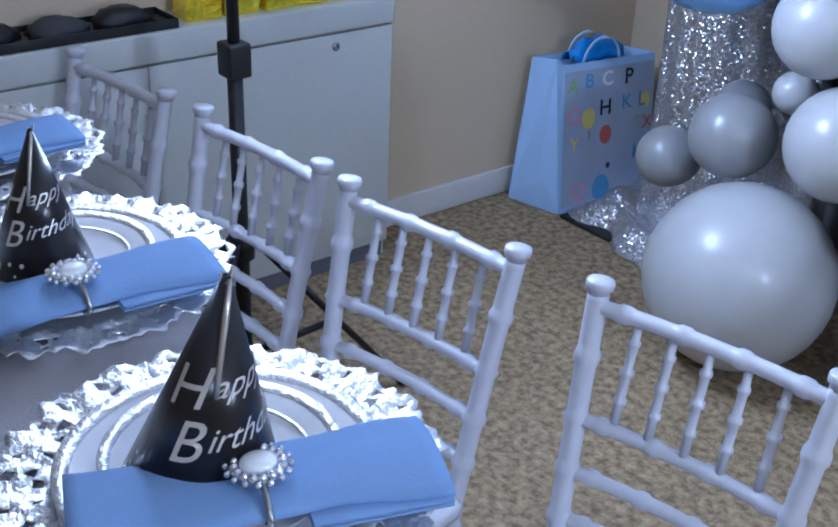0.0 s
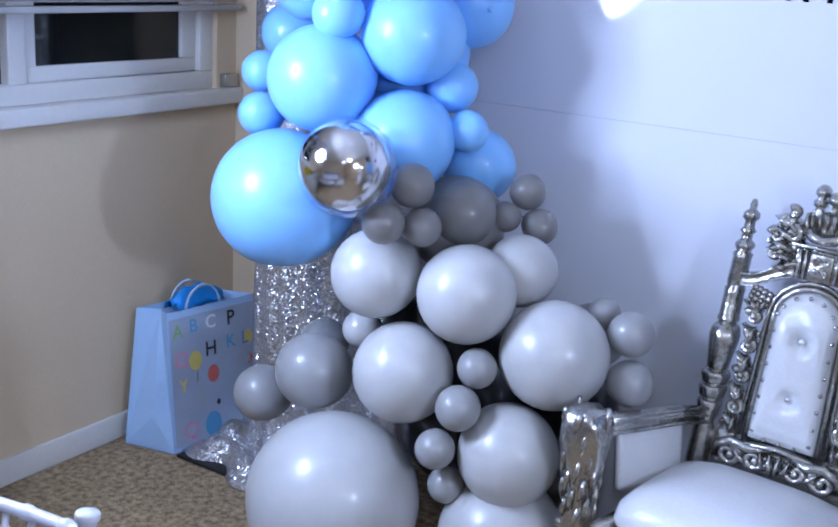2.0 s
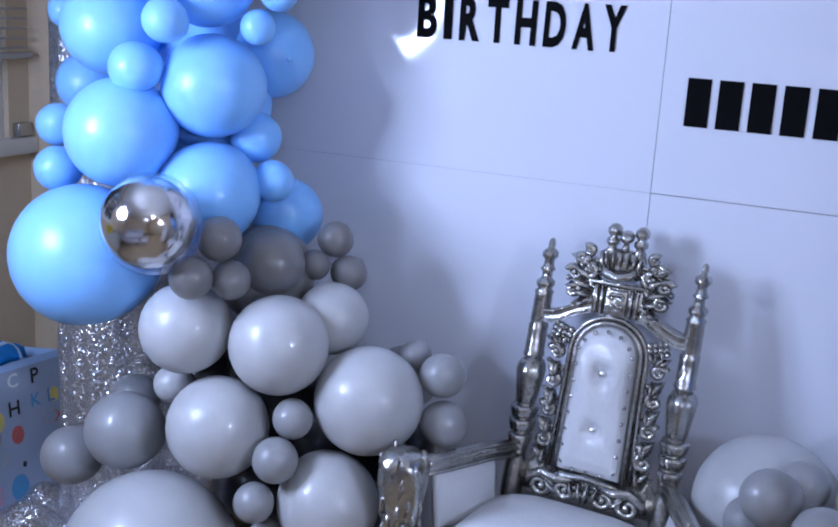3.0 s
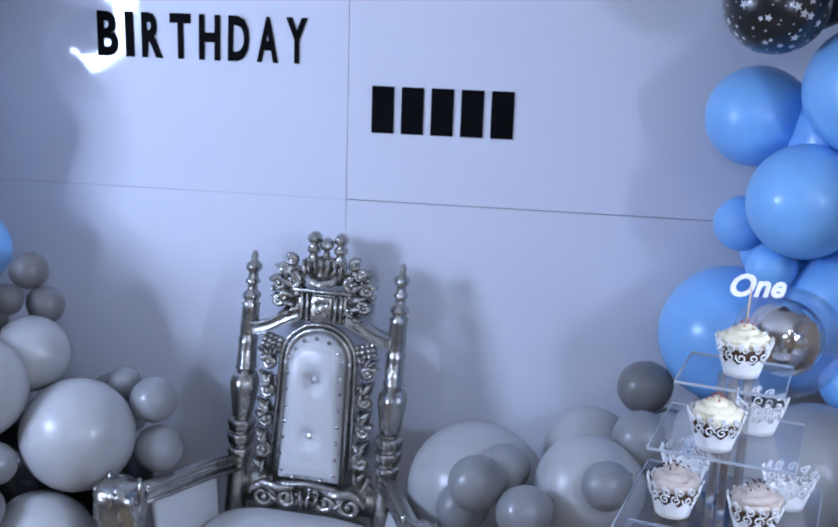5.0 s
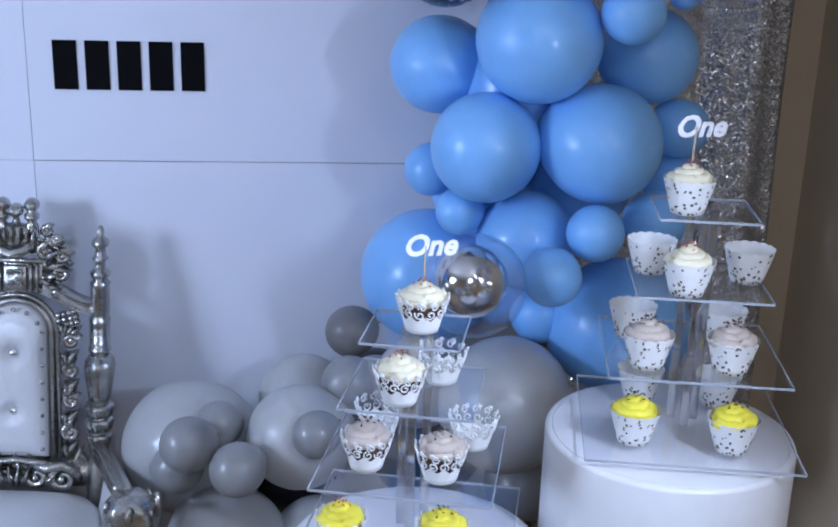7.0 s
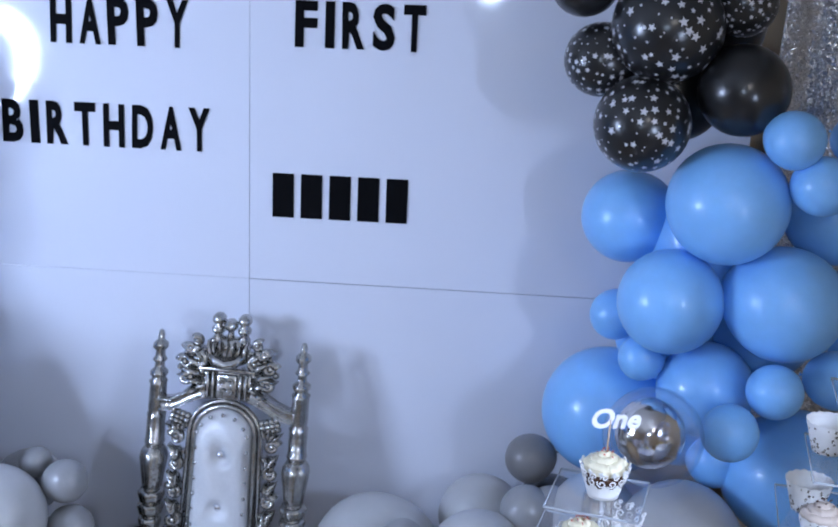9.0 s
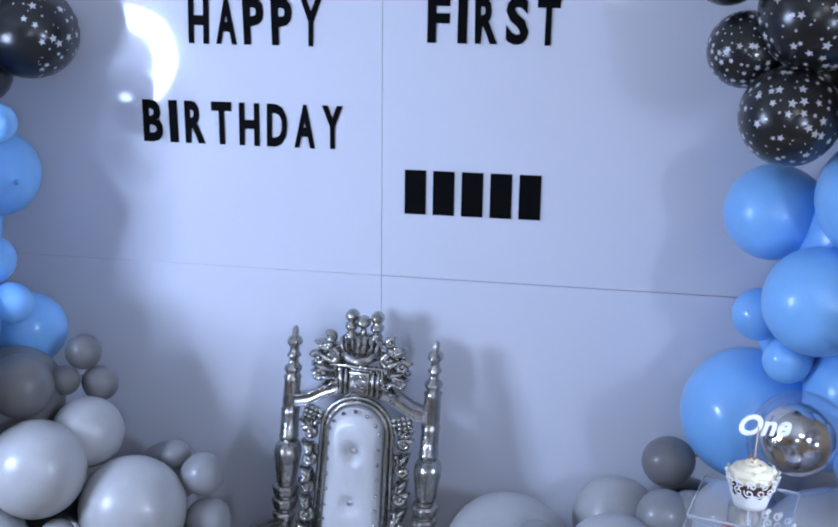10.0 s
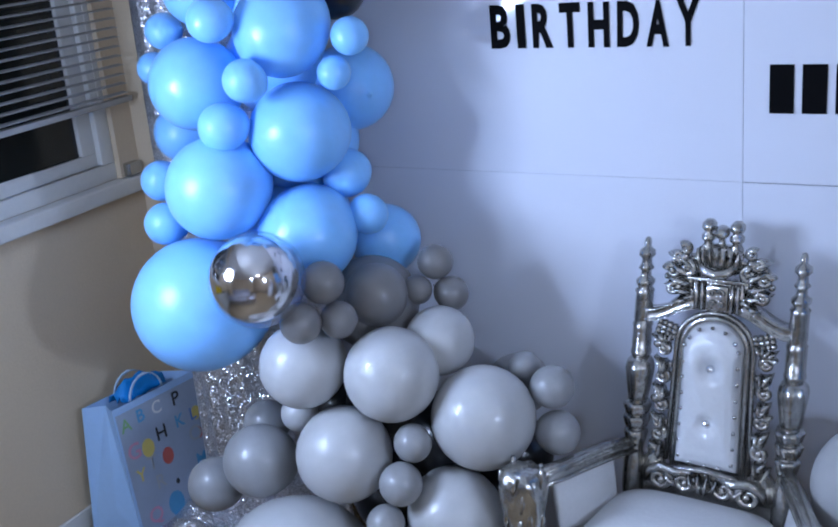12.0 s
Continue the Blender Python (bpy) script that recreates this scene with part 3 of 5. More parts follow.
# ---------------------------------------------------------------- stands: ring lamp, and a plain tripod by the cabinet
def tripod(name, label, category, x, y, top, clamp, turn=0):
    t = thing(name, label, category, at=(x, y, 0), rz=turn)
    part("pole", tube(bmesh.new(), [(0, 0, 0.12), (0, 0, clamp)], 0.0155, 12), DARK, t)
    part("inner_pole", tube(bmesh.new(), [(0, 0, clamp), (0, 0, top)], 0.012, 12), DARK, t)
    part("clamp", boxed(-0.027, -0.024, clamp - 0.05, 0.027, 0.024, clamp + 0.018, 0.006), DARK, t)
    part("collar", lathe(bmesh.new(), [(0.0, 0.38), (0.027, 0.38), (0.027, 0.44), (0.0, 0.44)], 14), DARK, t)
    for a in (-52, 68, 188):
        d = Vector((math.cos(radians(a)), math.sin(radians(a)), 0))
        leg = part("leg", tube(bmesh.new(), [d * 0.025 + Vector((0, 0, 0.42)), d * 0.36 + Vector((0, 0, 0.012))], 0.013, 8, 0.6), DARK, t)
        part("brace", tube(bmesh.new(), [d * 0.012 + Vector((0, 0, 0.14)), d * 0.2 + Vector((0, 0, 0.2))], 0.008, 6), DARK, t)
        part("rubber_foot", ball(bmesh.new(), d * 0.362 + Vector((0, 0, 0.014)), 0.014, 8), RUBBER, leg)
    return t


def lamp_head(t, centre, target, profile, glow, material, label):
    """A round lamp head that faces its target."""
    facing = look(centre, target) @ Matrix.Rotation(math.pi, 4, "X")
    housing, front = lathe(bmesh.new(), profile, 48), lathe(bmesh.new(), glow, 48)
    housing.transform(facing @ Matrix.Translation((0, 0, -0.002)))
    front.transform(facing @ Matrix.Translation((0, 0, 0.002)))
    part("housing", housing, DARK, t)
    part("diffuser", front, material, t, label)


RZ = 1.62
ring = tripod("ring_light", "glowing white ring lamp on a black tripod stand", "lamp", -1.545, -1.768, RZ - 0.24, 0.826)
lamp_head(ring, (0.02, 0.03, RZ), (1.85, 1.25, RZ - 0.4), [(0.145, -0.03), (0.24, -0.03), (0.24, 0.0), (0.145, 0.0), (0.145, -0.03)],
          [(0.15, 0.0), (0.15, 0.003), (0.235, 0.003), (0.235, 0.0), (0.15, 0.0)], RINGGLOW, "glowing white diffuser ring")
led = tripod("round_light", "round white lamp on a black tripod stand", "lamp", 1.6, -1.86, 1.5, 0.85, 40)
lamp_head(led, (-0.03, 0.03, 1.6), (-2.2, 1.3, 1.05), [(0.0, -0.03), (0.105, -0.03), (0.105, 0.0), (0.0, 0.0)],
          [(0.0, 0.003), (0.095, 0.003), (0.095, 0.0), (0.0, 0.0)], LEDGLOW, "glowing white round diffuser")


# ---------------------------------------------------------------- seats at the table
def chiavari_chair():
    """Back at local y = 0, seat towards -y; 0.80 m high."""
    t = thing("party_chair", "white resin bamboo-style party chair with spindle back", "chair", "chairs along the table")

    def post_x(z):
        return 0.138 + 0.022 * min(1, max(0, (z - 0.36) / 0.44))

    def post_y(z):
        return -0.085 + 0.085 * max(0, (z - 0.3) / 0.5) ** 1.15 if z > 0.3 else -0.085 + 0.05 * (0.3 - z)

    for s in (-1, 1):
        zs, rs = [], []
        for k in range(89):
            z = 0.003 + 0.772 * k / 88
            band = any(abs(z - q) < 0.0075 for q in (0.1, 0.2, 0.31, 0.43, 0.505, 0.59, 0.68))
            zs.append(z)
            rs.append(0.0178 if band else 0.0143)
        bm = tube(bmesh.new(), [(s * post_x(z), post_y(z), z) for z in zs], rs, 12)
        post = part("back_post", bm, CHAIRW, t)
        cap = lathe(bmesh.new(), [(0.0, -0.012), (0.0145, -0.012), (0.0148, -0.005), (0.0185, -0.003), (0.019, 0.006), (0.0175, 0.01), (0.0, 0.0115)], 16)
        cap.transform(pose(s * post_x(0.785), post_y(0.785), 0.786, 9 * -1, 0, 0))
        part("cap", cap, CHAIRW, post)
    for z, r in ((0.757, 0.0112), (0.588, 0.0102), (0.505, 0.0102), (0.428, 0.0102)):
        n = 57
        pts, rs = [], []
        for k in range(n):
            u = k / (n - 1) * 2 - 1
            pts.append((u * post_x(z), post_y(z) + 0.012 * (1 - u * u), z))
            rs.append(r + (0.0028 if k % 14 in (6, 7, 8) else 0))
        part("rail", tube(bmesh.new(), pts, rs, 10), CHAIRW, t)
    for k in range(5):
        x = -0.1 + 0.05 * k
        prof = [(0.0066, 0), (0.0066, 0.038), (0.009, 0.041), (0.009, 0.047), (0.0064, 0.05), (0.0066, 0.082), (0.0094, 0.085), (0.0094, 0.092), (0.0062, 0.095), (0.0064, 0.128), (0.0085, 0.131), (0.0085, 0.136), (0.0058, 0.139), (0.0058, 0.172)]
        bm = lathe(bmesh.new(), prof, 10)
        bm.transform(Matrix.Translation((x, post_y(0.588) + 0.011, 0.588)) @ Matrix.Rotation(radians(-11), 4, "X"))
        part("spindle", bm, CHAIRW, t)
    bm = boxed(-0.165, -0.36, 0.345, 0.165, -0.085, 0.375, 0.012)
    part("seat", bm, CHAIRW, t)
    for s in (-1, 1):
        part("front_leg", tube(bmesh.new(), [(s * 0.15, -0.34, 0.003), (s * 0.148, -0.335, 0.35)], 0.016, 10), CHAIRW, t)
    for z in (0.12, 0.22):
        for s in (-1, 1):
            part("stretcher", tube(bmesh.new(), [(s * 0.146, -0.335, z), (s * 0.14, -0.08, z)], 0.01, 8), CHAIRW, t)
        part("stretcher", tube(bmesh.new(), [(-0.146, -0.335, z + 0.03), (0.146, -0.335, z + 0.03)], 0.01, 8), CHAIRW, t)
    return t


CHAIRS = ((-1.744, -1.916, 6.3), (-1.291, -1.865, 6), (-0.874, -1.822, 9.8), (-0.407, -1.734, 11.5))
first = chiavari_chair()
first.matrix_basis = pose(CHAIRS[0][0], CHAIRS[0][1], 0, 0, 0, CHAIRS[0][2]) @ Matrix.Diagonal((1.06, 1.06, 0.96, 1))
for x, y, a in CHAIRS[1:]:
    copy_thing(first, pose(x, y, 0, 0, 0, a))

# ---------------------------------------------------------------- the laid table
TZ = 0.868
table = thing("party_table", "long party table on folding metal legs", "table")
part("tabletop", boxed(-1.42, -2.87, TZ - 0.04, -0.2, -2.335, TZ - 0.006, 0.006), PEDW, table)
for x in (-1.35, -0.3):
    for y in (-2.8, -2.42):
        part("leg", tube(bmesh.new(), [(x, y, 0.002), (x, y, TZ - 0.04)], 0.016, 10), STEEL, table)
bm = bmesh.new()
ring0 = []
N = 120
for lvl in range(8):
    row = []
    for k in range(N):
        a = 2 * math.pi * k / N
        c, s = math.cos(a), math.sin(a)
        hx, hy = 0.62, 0.28
        px = math.copysign(min(1, abs(c) ** 0.22), c) * hx
        py = math.copysign(min(1, abs(s) ** 0.22), s) * hy
        drop = lvl / 7
        wave = 0.03 * drop * math.sin(a * 26 + 1.2 * math.sin(a * 5))
        row.append(bm.verts.new((-0.81 + px * (1 + 0.03 * drop + wave), -2.6025 + py * (1 + 0.09 * drop + 2 * wave), TZ - 0.42 * drop ** 1.4)))
    ring0.append(row)
bm.faces.new(ring0[0])
for a, b in zip(ring0, ring0[1:]):
    for k in range(N):
        bm.faces.new((b[k], b[(k + 1) % N], a[(k + 1) % N], a[k]))
whole("tablecloth", bm, CLOTH, "white cloth hanging over the party table", "tablecloth")


def charger(x, y, rz, z):
    t = thing("charger_plate", "silver charger plate with a lacy scalloped rim", "plate", "place settings", at=(x, y, z), rz=rz)
    part("dish", lathe(bmesh.new(), [(0.0, 0.002), (0.12, 0.002), (0.128, 0.008), (0.14, 0.012), (0.14, 0.009), (0.0, 0.0005)], 64), FOILRIM, t)
    bm = bmesh.new()
    n = 240
    rings = []
    for i in range(7):
        row = []
        for k in range(n):
            a = 2 * math.pi * k / n
            u = i / 6
            r = 0.134 + 0.05 * u
            r *= 1 + u * (0.022 * math.sin(a * 18) + 0.014 * math.sin(a * 47 + 1) + 0.01 * math.sin(a * 83))
            zz = 0.012 + 0.006 * u + 0.004 * math.sin(a * 40 + i * 1.7) * math.sin(i * 1.3 + a * 13)
            row.append(bm.verts.new((r * math.cos(a), r * math.sin(a), zz)))
        rings.append(row)
    for i, (a, b) in enumerate(zip(rings, rings[1:])):
        for k in range(n):
            if i in (1, 2, 4) and (k + 3 * i) % 8 in (2, 3, 4) and (k // 8 + i) % 2:
                continue
            bm.faces.new((a[k], a[(k + 1) % n], b[(k + 1) % n], b[k]))
    rim = part("lace_rim", bm, FOILRIM, t, "openwork silver lace rim")
    rim.modifiers.new("thickness", "SOLIDIFY").thickness = 0.0015
    return t


def plate(x, y, z, r, label):
    t = thing("plate", label, "plate", "place settings", at=(x, y, z))
    part("dish", lathe(bmesh.new(), [(0.0, 0.003), (r * 0.66, 0.003), (r * 0.72, 0.007), (r * 0.93, 0.013), (r, 0.016), (r, 0.0145), (r * 0.72, 0.004), (r * 0.66, 0.0), (0.0, 0.0)], 64), PORCELAIN, t)
    part("silver_band", lathe(bmesh.new(), [(r * 0.9, 0.0125), (r * 0.992, 0.0164), (r * 0.992, 0.0168), (r * 0.9, 0.013), (r * 0.9, 0.0125)], 64), FOILRIM, t, "silver band round the rim")
    part("silver_line", lathe(bmesh.new(), [(r * 0.7, 0.0068), (r * 0.73, 0.0082), (r * 0.73, 0.0087), (r * 0.7, 0.0073), (r * 0.7, 0.0068)], 64), FOILRIM, t)
    return t


HAT = {}


def party_hat(x, y, z, face, lean, size):
    t = thing("party_hat", "black party hat with silver script and silver dots", "hat", "place settings")
    t.matrix_basis = Matrix.Translation((x, y, z)) @ Matrix.Rotation(radians(lean), 4, Vector((-0.77, 0.64, 0))) @ pose(0, 0, 0, 0, 0, face) @ Matrix.Diagonal((size, size, size, 1))
    R, L = 0.065, 0.187
    if not HAT:
        HAT["cone"] = mesh_of("cone", lathe(bmesh.new(), [(R - 0.001, 0.0), (R, 0.0), (0.003, L), (0.002, L - 0.002), (R - 0.001, 0.0)], 48), HATM)
        for word, size, zc in (("Happy", 0.027, 0.1), ("Birthday", 0.027, 0.06)):
            bm = text_mesh(word[0], size * 1.75, 0.0, "RIGHT", 0.0)
            bm.transform(Matrix.Translation((-0.008, 0, -0.008)))
            low = text_mesh(word[1:], size, 0.0, "LEFT", 0.0)
            low.transform(Matrix.Translation((-0.006, 0, 0)))
            tmp = bpy.data.meshes.new("lettering")
            low.to_mesh(tmp)
            bm.from_mesh(tmp)
            low.free()
            bpy.data.meshes.remove(tmp)
            bmesh.ops.triangulate(bm, faces=bm.faces[:])
            bmesh.ops.subdivide_edges(bm, edges=[e for e in bm.edges if e.calc_length() > 0.006], cuts=2)
            for v in bm.verts:
                xx, zz = v.co.x + 0.3 * v.co.z + 0.006, v.co.z + zc + 0.15 * v.co.x
                r = R - (R - 0.003) * zz / L + 0.0012
                a = -math.pi / 2 + xx / max(r, 0.02)
                v.co = Vector((r * math.cos(a), r * math.sin(a), zz))
            HAT[word] = mesh_of("script", bm, HATPRINT)
        rr = random.Random(5)
        bm = bmesh.new()
        for k in range(70):
            zz = rr.choice((rr.uniform(0.004, 0.035), rr.uniform(0.004, 0.03), rr.uniform(0.135, 0.18)))
            a = rr.uniform(0, 6.28)
            r = R * (1 - zz / L)
            nrm = Vector((math.cos(a), math.sin(a), R / L)).normalized()
            m = Matrix.Translation(Vector((r * math.cos(a), r * math.sin(a), zz)) + nrm * 0.0008) @ nrm.to_track_quat("Z", "Y").to_matrix().to_4x4()
            bmesh.ops.create_circle(bm, cap_ends=True, segments=8, radius=rr.uniform(0.0012, 0.0035), matrix=m)
        HAT["dots"] = mesh_of("dot_print", bm, HATPRINT)
        bm = tube(bmesh.new(), [(0.003, -0.004 - R * (1 - q / L), q) for q in (0.1, 0.13, 0.16, 0.186)], [0.002, 0.0025, 0.003, 0.002], 6)
        for k in range(5):
            a = k * 2.4
            tube(bm, [(0, 0, L - 0.006), (0.005 * math.cos(a), 0.005 * math.sin(a), L + 0.006 - 0.005 * (k % 3))], 0.001, 4)
        HAT["tinsel"] = mesh_of("tinsel", bm, ROPE)
    for nm, key, lab in (("cone", "cone", ""), ("script", "Happy", "silver script reading Happy"), ("script", "Birthday", "silver script reading Birthday"), ("dot_print", "dots", "silver dots"), ("tinsel", "tinsel", "silver tinsel strand and tuft")):
        o = new(nm, HAT[key])
        o.parent = t
        tagged(o, lab, kind="stuff" if nm == "dot_print" else "")
    return t


def napkin(x, y, z, rz):
    t = thing("napkin", "blue cloth napkin rolled flat in a jewelled ring", "napkin", "place settings", at=(x, y, z), rz=rz)
    bm = bmesh.new()
    rows = []
    for i in range(25):
        u = i / 24 * 2 - 1
        row = []
        for k in range(20):
            a = 2 * math.pi * k / 20
            w = 0.041 + 0.012 * abs(u) + 0.002 * math.sin(u * 9 + 1)
            h = 0.0095 + 0.002 * abs(u) + 0.0015 * math.sin(a * 3 + u * 4)
            row.append(bm.verts.new((0.142 * u, w * math.cos(a) + 0.004 * math.sin(u * 3), 0.014 + h * math.sin(a))))
        rows.append(row)
    for a, b in zip(rows, rows[1:]):
        for k in range(20):
            bm.faces.new((a[k], b[k], b[(k + 1) % 20], a[(k + 1) % 20]))
    bm.faces.new(rows[0])
    bm.faces.new(rows[-1][::-1])
    part("cloth", bm, NAPKIN, t)
    bm = bmesh.new()
    for dz in (0, 0.004):
        box(bm, 0.03, -0.056, 0.006 + dz, 0.14, -0.03, 0.0085 + dz, 0.001)
    part("fold", bm, NAPKIN, t)
    ring = part("napkin_ring", tube(bmesh.new(), [(0.0, 0.046 * math.cos(a), 0.0145 + 0.0165 * math.sin(a)) for a in [k * math.pi / 12 for k in range(25)]], 0.003, 6), STEEL, t, "silver ring")
    bm = bmesh.new()
    for k in range(16):
        a = k * math.pi / 8
        ball(bm, (0.019 * math.cos(a), 0.019 * math.sin(a), 0.034), 0.0042, 8)
        ball(bm, (0.025 * math.cos(a + 0.2), 0.025 * math.sin(a + 0.2), 0.033), 0.003, 6)
    part("rhinestone_wreath", bm, RHINE, ring, "wreath of clear rhinestones")["kind"] = "stuff"
    part("pearl", ball(bmesh.new(), (0, 0, 0.035), 0.0125, 16, (1.2, 1, 0.6)), PEARL, ring, "oval white pearl")
    return t


for cx, cy, turn, hx, hy, lean, nx, ny, na in ((-0.375, -2.453, 0, -0.368, -2.474, 8, -0.305, -2.46, 70), (-0.785, -2.42, 22, -0.784, -2.441, 2, -0.672, -2.45, 85), (-1.17, -2.40, 30, -1.18, -2.42, 3, -1.09, -2.42, 92)):
    charger(cx, cy, turn, TZ + 0.001)
    plate(cx, cy, TZ + 0.0145, 0.135, "white dinner plate with a silver rim band")
    plate(cx - 0.003, cy + 0.002, TZ + 0.02, 0.1, "white dessert plate with a silver rim line")
    party_hat(hx, hy, TZ + 0.0245, 56 - turn * 0.4, lean, 1.0 if turn == 0 else 0.84)
    napkin(nx, ny, TZ + 0.036, na)

# ---------------------------------------------------------------- cabinet by the window
CX, CY0, CY1 = -1.965, -2.45, -1.06
cab = thing("low_cabinet", "low white laminate cabinet with a small lock", "cabinet")
part("body", boxed(XL + 0.003, CY0, 0.0, CX - 0.016, CY1, 0.68, 0.002), CABW, cab, smooth=False)
part("plinth", boxed(CX - 0.016, CY0 + 0.01, 0.0, CX - 0.012, CY1 - 0.01, 0.05), SEAM, cab, smooth=False)
d = part("door", boxed(CX - 0.015, CY0 + 0.7, 0.052, CX, CY1, 0.676, 0.002), CABW, cab)
lock = lathe(bmesh.new(), [(0.0, 0.0), (0.011, 0.0), (0.011, 0.004), (0.008, 0.006), (0.0, 0.006)], 20)
lock.transform(pose(CX, -1.24, 0.645, 0, 90, 0))
part("lock", lock, STEEL, d, "round steel cylinder lock")
part("door", boxed(CX - 0.015, CY0, 0.052, CX, CY0 + 0.697, 0.676, 0.002), CABW, cab)
part("top", boxed(XL + 0.003, CY0 - 0.004, 0.682, CX + 0.004, CY1 + 0.004, 0.752, 0.005), CABW, cab)


def gold_bag(x, y, rz, h):
    t = thing("gift_bag", "small shiny gold foil gift bag on the cabinet", "gift bag", "gold gift bags", at=(x, y, 0.753), rz=rz)
    bm = bmesh.new()
    rows = []
    loop = [(-1, -1), (0, -1), (1, -1), (1, -0.0), (1, 1), (0, 1), (-1, 1), (-1, 0.0)]
    for i in range(9):
        z = h * i / 8
        row = []
        for k, (u, v) in enumerate(loop):
            pinch = 0.35 * (i / 8) if k in (3, 7) else 0
            cr = 0.004 * noise.noise(Vector((u * 3 + x * 9, v * 3 + y * 9, i * 0.9)))
            row.append(bm.verts.new((u * 0.038 * (1 - pinch) + cr, v * 0.045 + cr, z)))
        rows.append(row)
    bm.faces.new(rows[0][::-1])
    for a, b in zip(rows, rows[1:]):
        for k in range(8):
            bm.faces.new((a[k], a[(k + 1) % 8], b[(k + 1) % 8], b[k]))
    ob = part("body", bm, GOLD, t, smooth=False)
    ob.modifiers.new("thickness", "SOLIDIFY").thickness = 0.0008
    for v in (-1, 1):
        part("handle", tube(bmesh.new(), [(0.037 * v, -0.016, h - 0.012), (0.037 * v, -0.012, h + 0.01), (0.037 * v, 0.012, h + 0.012), (0.037 * v, 0.016, h - 0.012)], 0.0015, 5), GOLD, t)
    return t


for k, (yy, rz) in enumerate(((-1.18, 4), (-1.285, -3), (-1.385, 6), (-1.485, 0), (-1.585, -5))):
    gold_bag(-2.035, yy, rz, 0.225 + 0.008 * (k % 3))
tray = thing("serving_tray", "dark brown tray with crumpled black cloth on the cabinet", "tray", at=(-2.03, -1.99, 0.753))
part("tray_base", boxed(-0.055, -0.32, 0, 0.055, 0.32, 0.01, 0.003), mat("dark_brown_tray", (0.06, 0.05, 0.045), 0.35, 0, 0.3, 20), tray)
for x0, y0, x1, y1 in ((-0.059, -0.324, -0.055, 0.324), (0.055, -0.324, 0.059, 0.324), (-0.055, -0.324, 0.055, -0.32), (-0.055, 0.32, 0.055, 0.324)):
    part("tray_rim", boxed(x0, y0, 0.0, x1, y1, 0.022, 0.001), DARK, tray)
for k in range(4):
    bm = lathe(bmesh.new(), [(0.0, 0.0105), (0.05, 0.011), (0.047, 0.03), (0.03, 0.048), (0.0, 0.052)], 24, None, lambda a, i, k=k: 1 + 0.14 * math.sin(a * 3 + i + k) + 0.08 * math.sin(a * 7 + i * 2 + k))
    bm.transform(Matrix.Translation((0, -0.24 + 0.15 * k, 0)) @ Matrix.Diagonal((0.9, 1.35, 0.9 + 0.1 * (k % 2), 1)))
    part("dark_cloth", bm, DARK if k % 2 else mat("dark_grey_cloth", (0.05, 0.05, 0.055), 0.8, 0, 0.3, 20), tray, "crumpled dark cloth")

# ---------------------------------------------------------------- printed gift bag on the carpet
bag = thing("gift_bag", "large pale blue gift bag printed with colourful letters", "gift bag")
A0, A1 = Vector((-2.065, -0.49, 0)), Vector((-1.88, -0.45, 0))
B1 = Vector((-1.825, -0.085, 0))
B0 = A0 + (B1 - A1)
Hb = 0.46
bm = bmesh.new()
base = [A0 + Vector((-0.0, 0, 0.002)), A1 + Vector((0, 0, 0.002)), B1 + Vector((0, 0, 0.002)), B0 + Vector((0, 0, 0.002))]
top = [A0 + Vector((-0.005, 0.06, Hb)), A1 + Vector((-0.075, 0.038, Hb)), B1 + Vector((-0.075, 0.03, Hb)), B0 + Vector((-0.005, 0.03, Hb))]
lo, hi = [bm.verts.new(v) for v in base], [bm.verts.new(v) for v in top]
mt, mb = bm.verts.new((top[0] + top[1]) / 2 + Vector((0.005, 0.035, 0))), bm.verts.new((A0 + A1) / 2 + Vector((0.005, 0.012, 0.12)))
bm.faces.new((lo[3], lo[2], lo[1], lo[0]))
for q in ((lo[0], lo[1], mb), (lo[1], hi[1], mt, mb), (lo[0], mb, mt, hi[0]), (lo[1], lo[2], hi[2], hi[1]), (lo[2], lo[3], hi[3], hi[2]), (lo[3], lo[0], hi[0], hi[3])):
    bm.faces.new(q)
ob = part("body", bm, BAGB, bag, smooth=False)
ob.modifiers.new("thickness", "SOLIDIFY").thickness = 0.001
# printed front panel with coloured letters
ux = (base[2] - base[1]).normalized()
uz = ((top[1] + top[2]) / 2 - (base[1] + base[2]) / 2).normalized()
nz = ux.cross(uz).normalized()
if nz.x < 0:
    nz = -nz
Wb = (base[2] - base[1]).length
INKS = {k: mat("ink_" + k, c, 0.4) for k, c in dict(green=(0.25, 0.44, 0.2), blue=(0.13, 0.23, 0.5), black=(0.02, 0.02, 0.02), pink=(0.62, 0.3, 0.42), yellow=(0.66, 0.55, 0.16), red=(0.55, 0.14, 0.12), grey=(0.4, 0.42, 0.45), teal=(0.12, 0.35, 0.6), white=(0.7, 0.7, 0.7)).items()}


def on_bag(u, v, lift):
    return base[1] + ux * (u * Wb) + uz * (v * Hb) + nz * lift


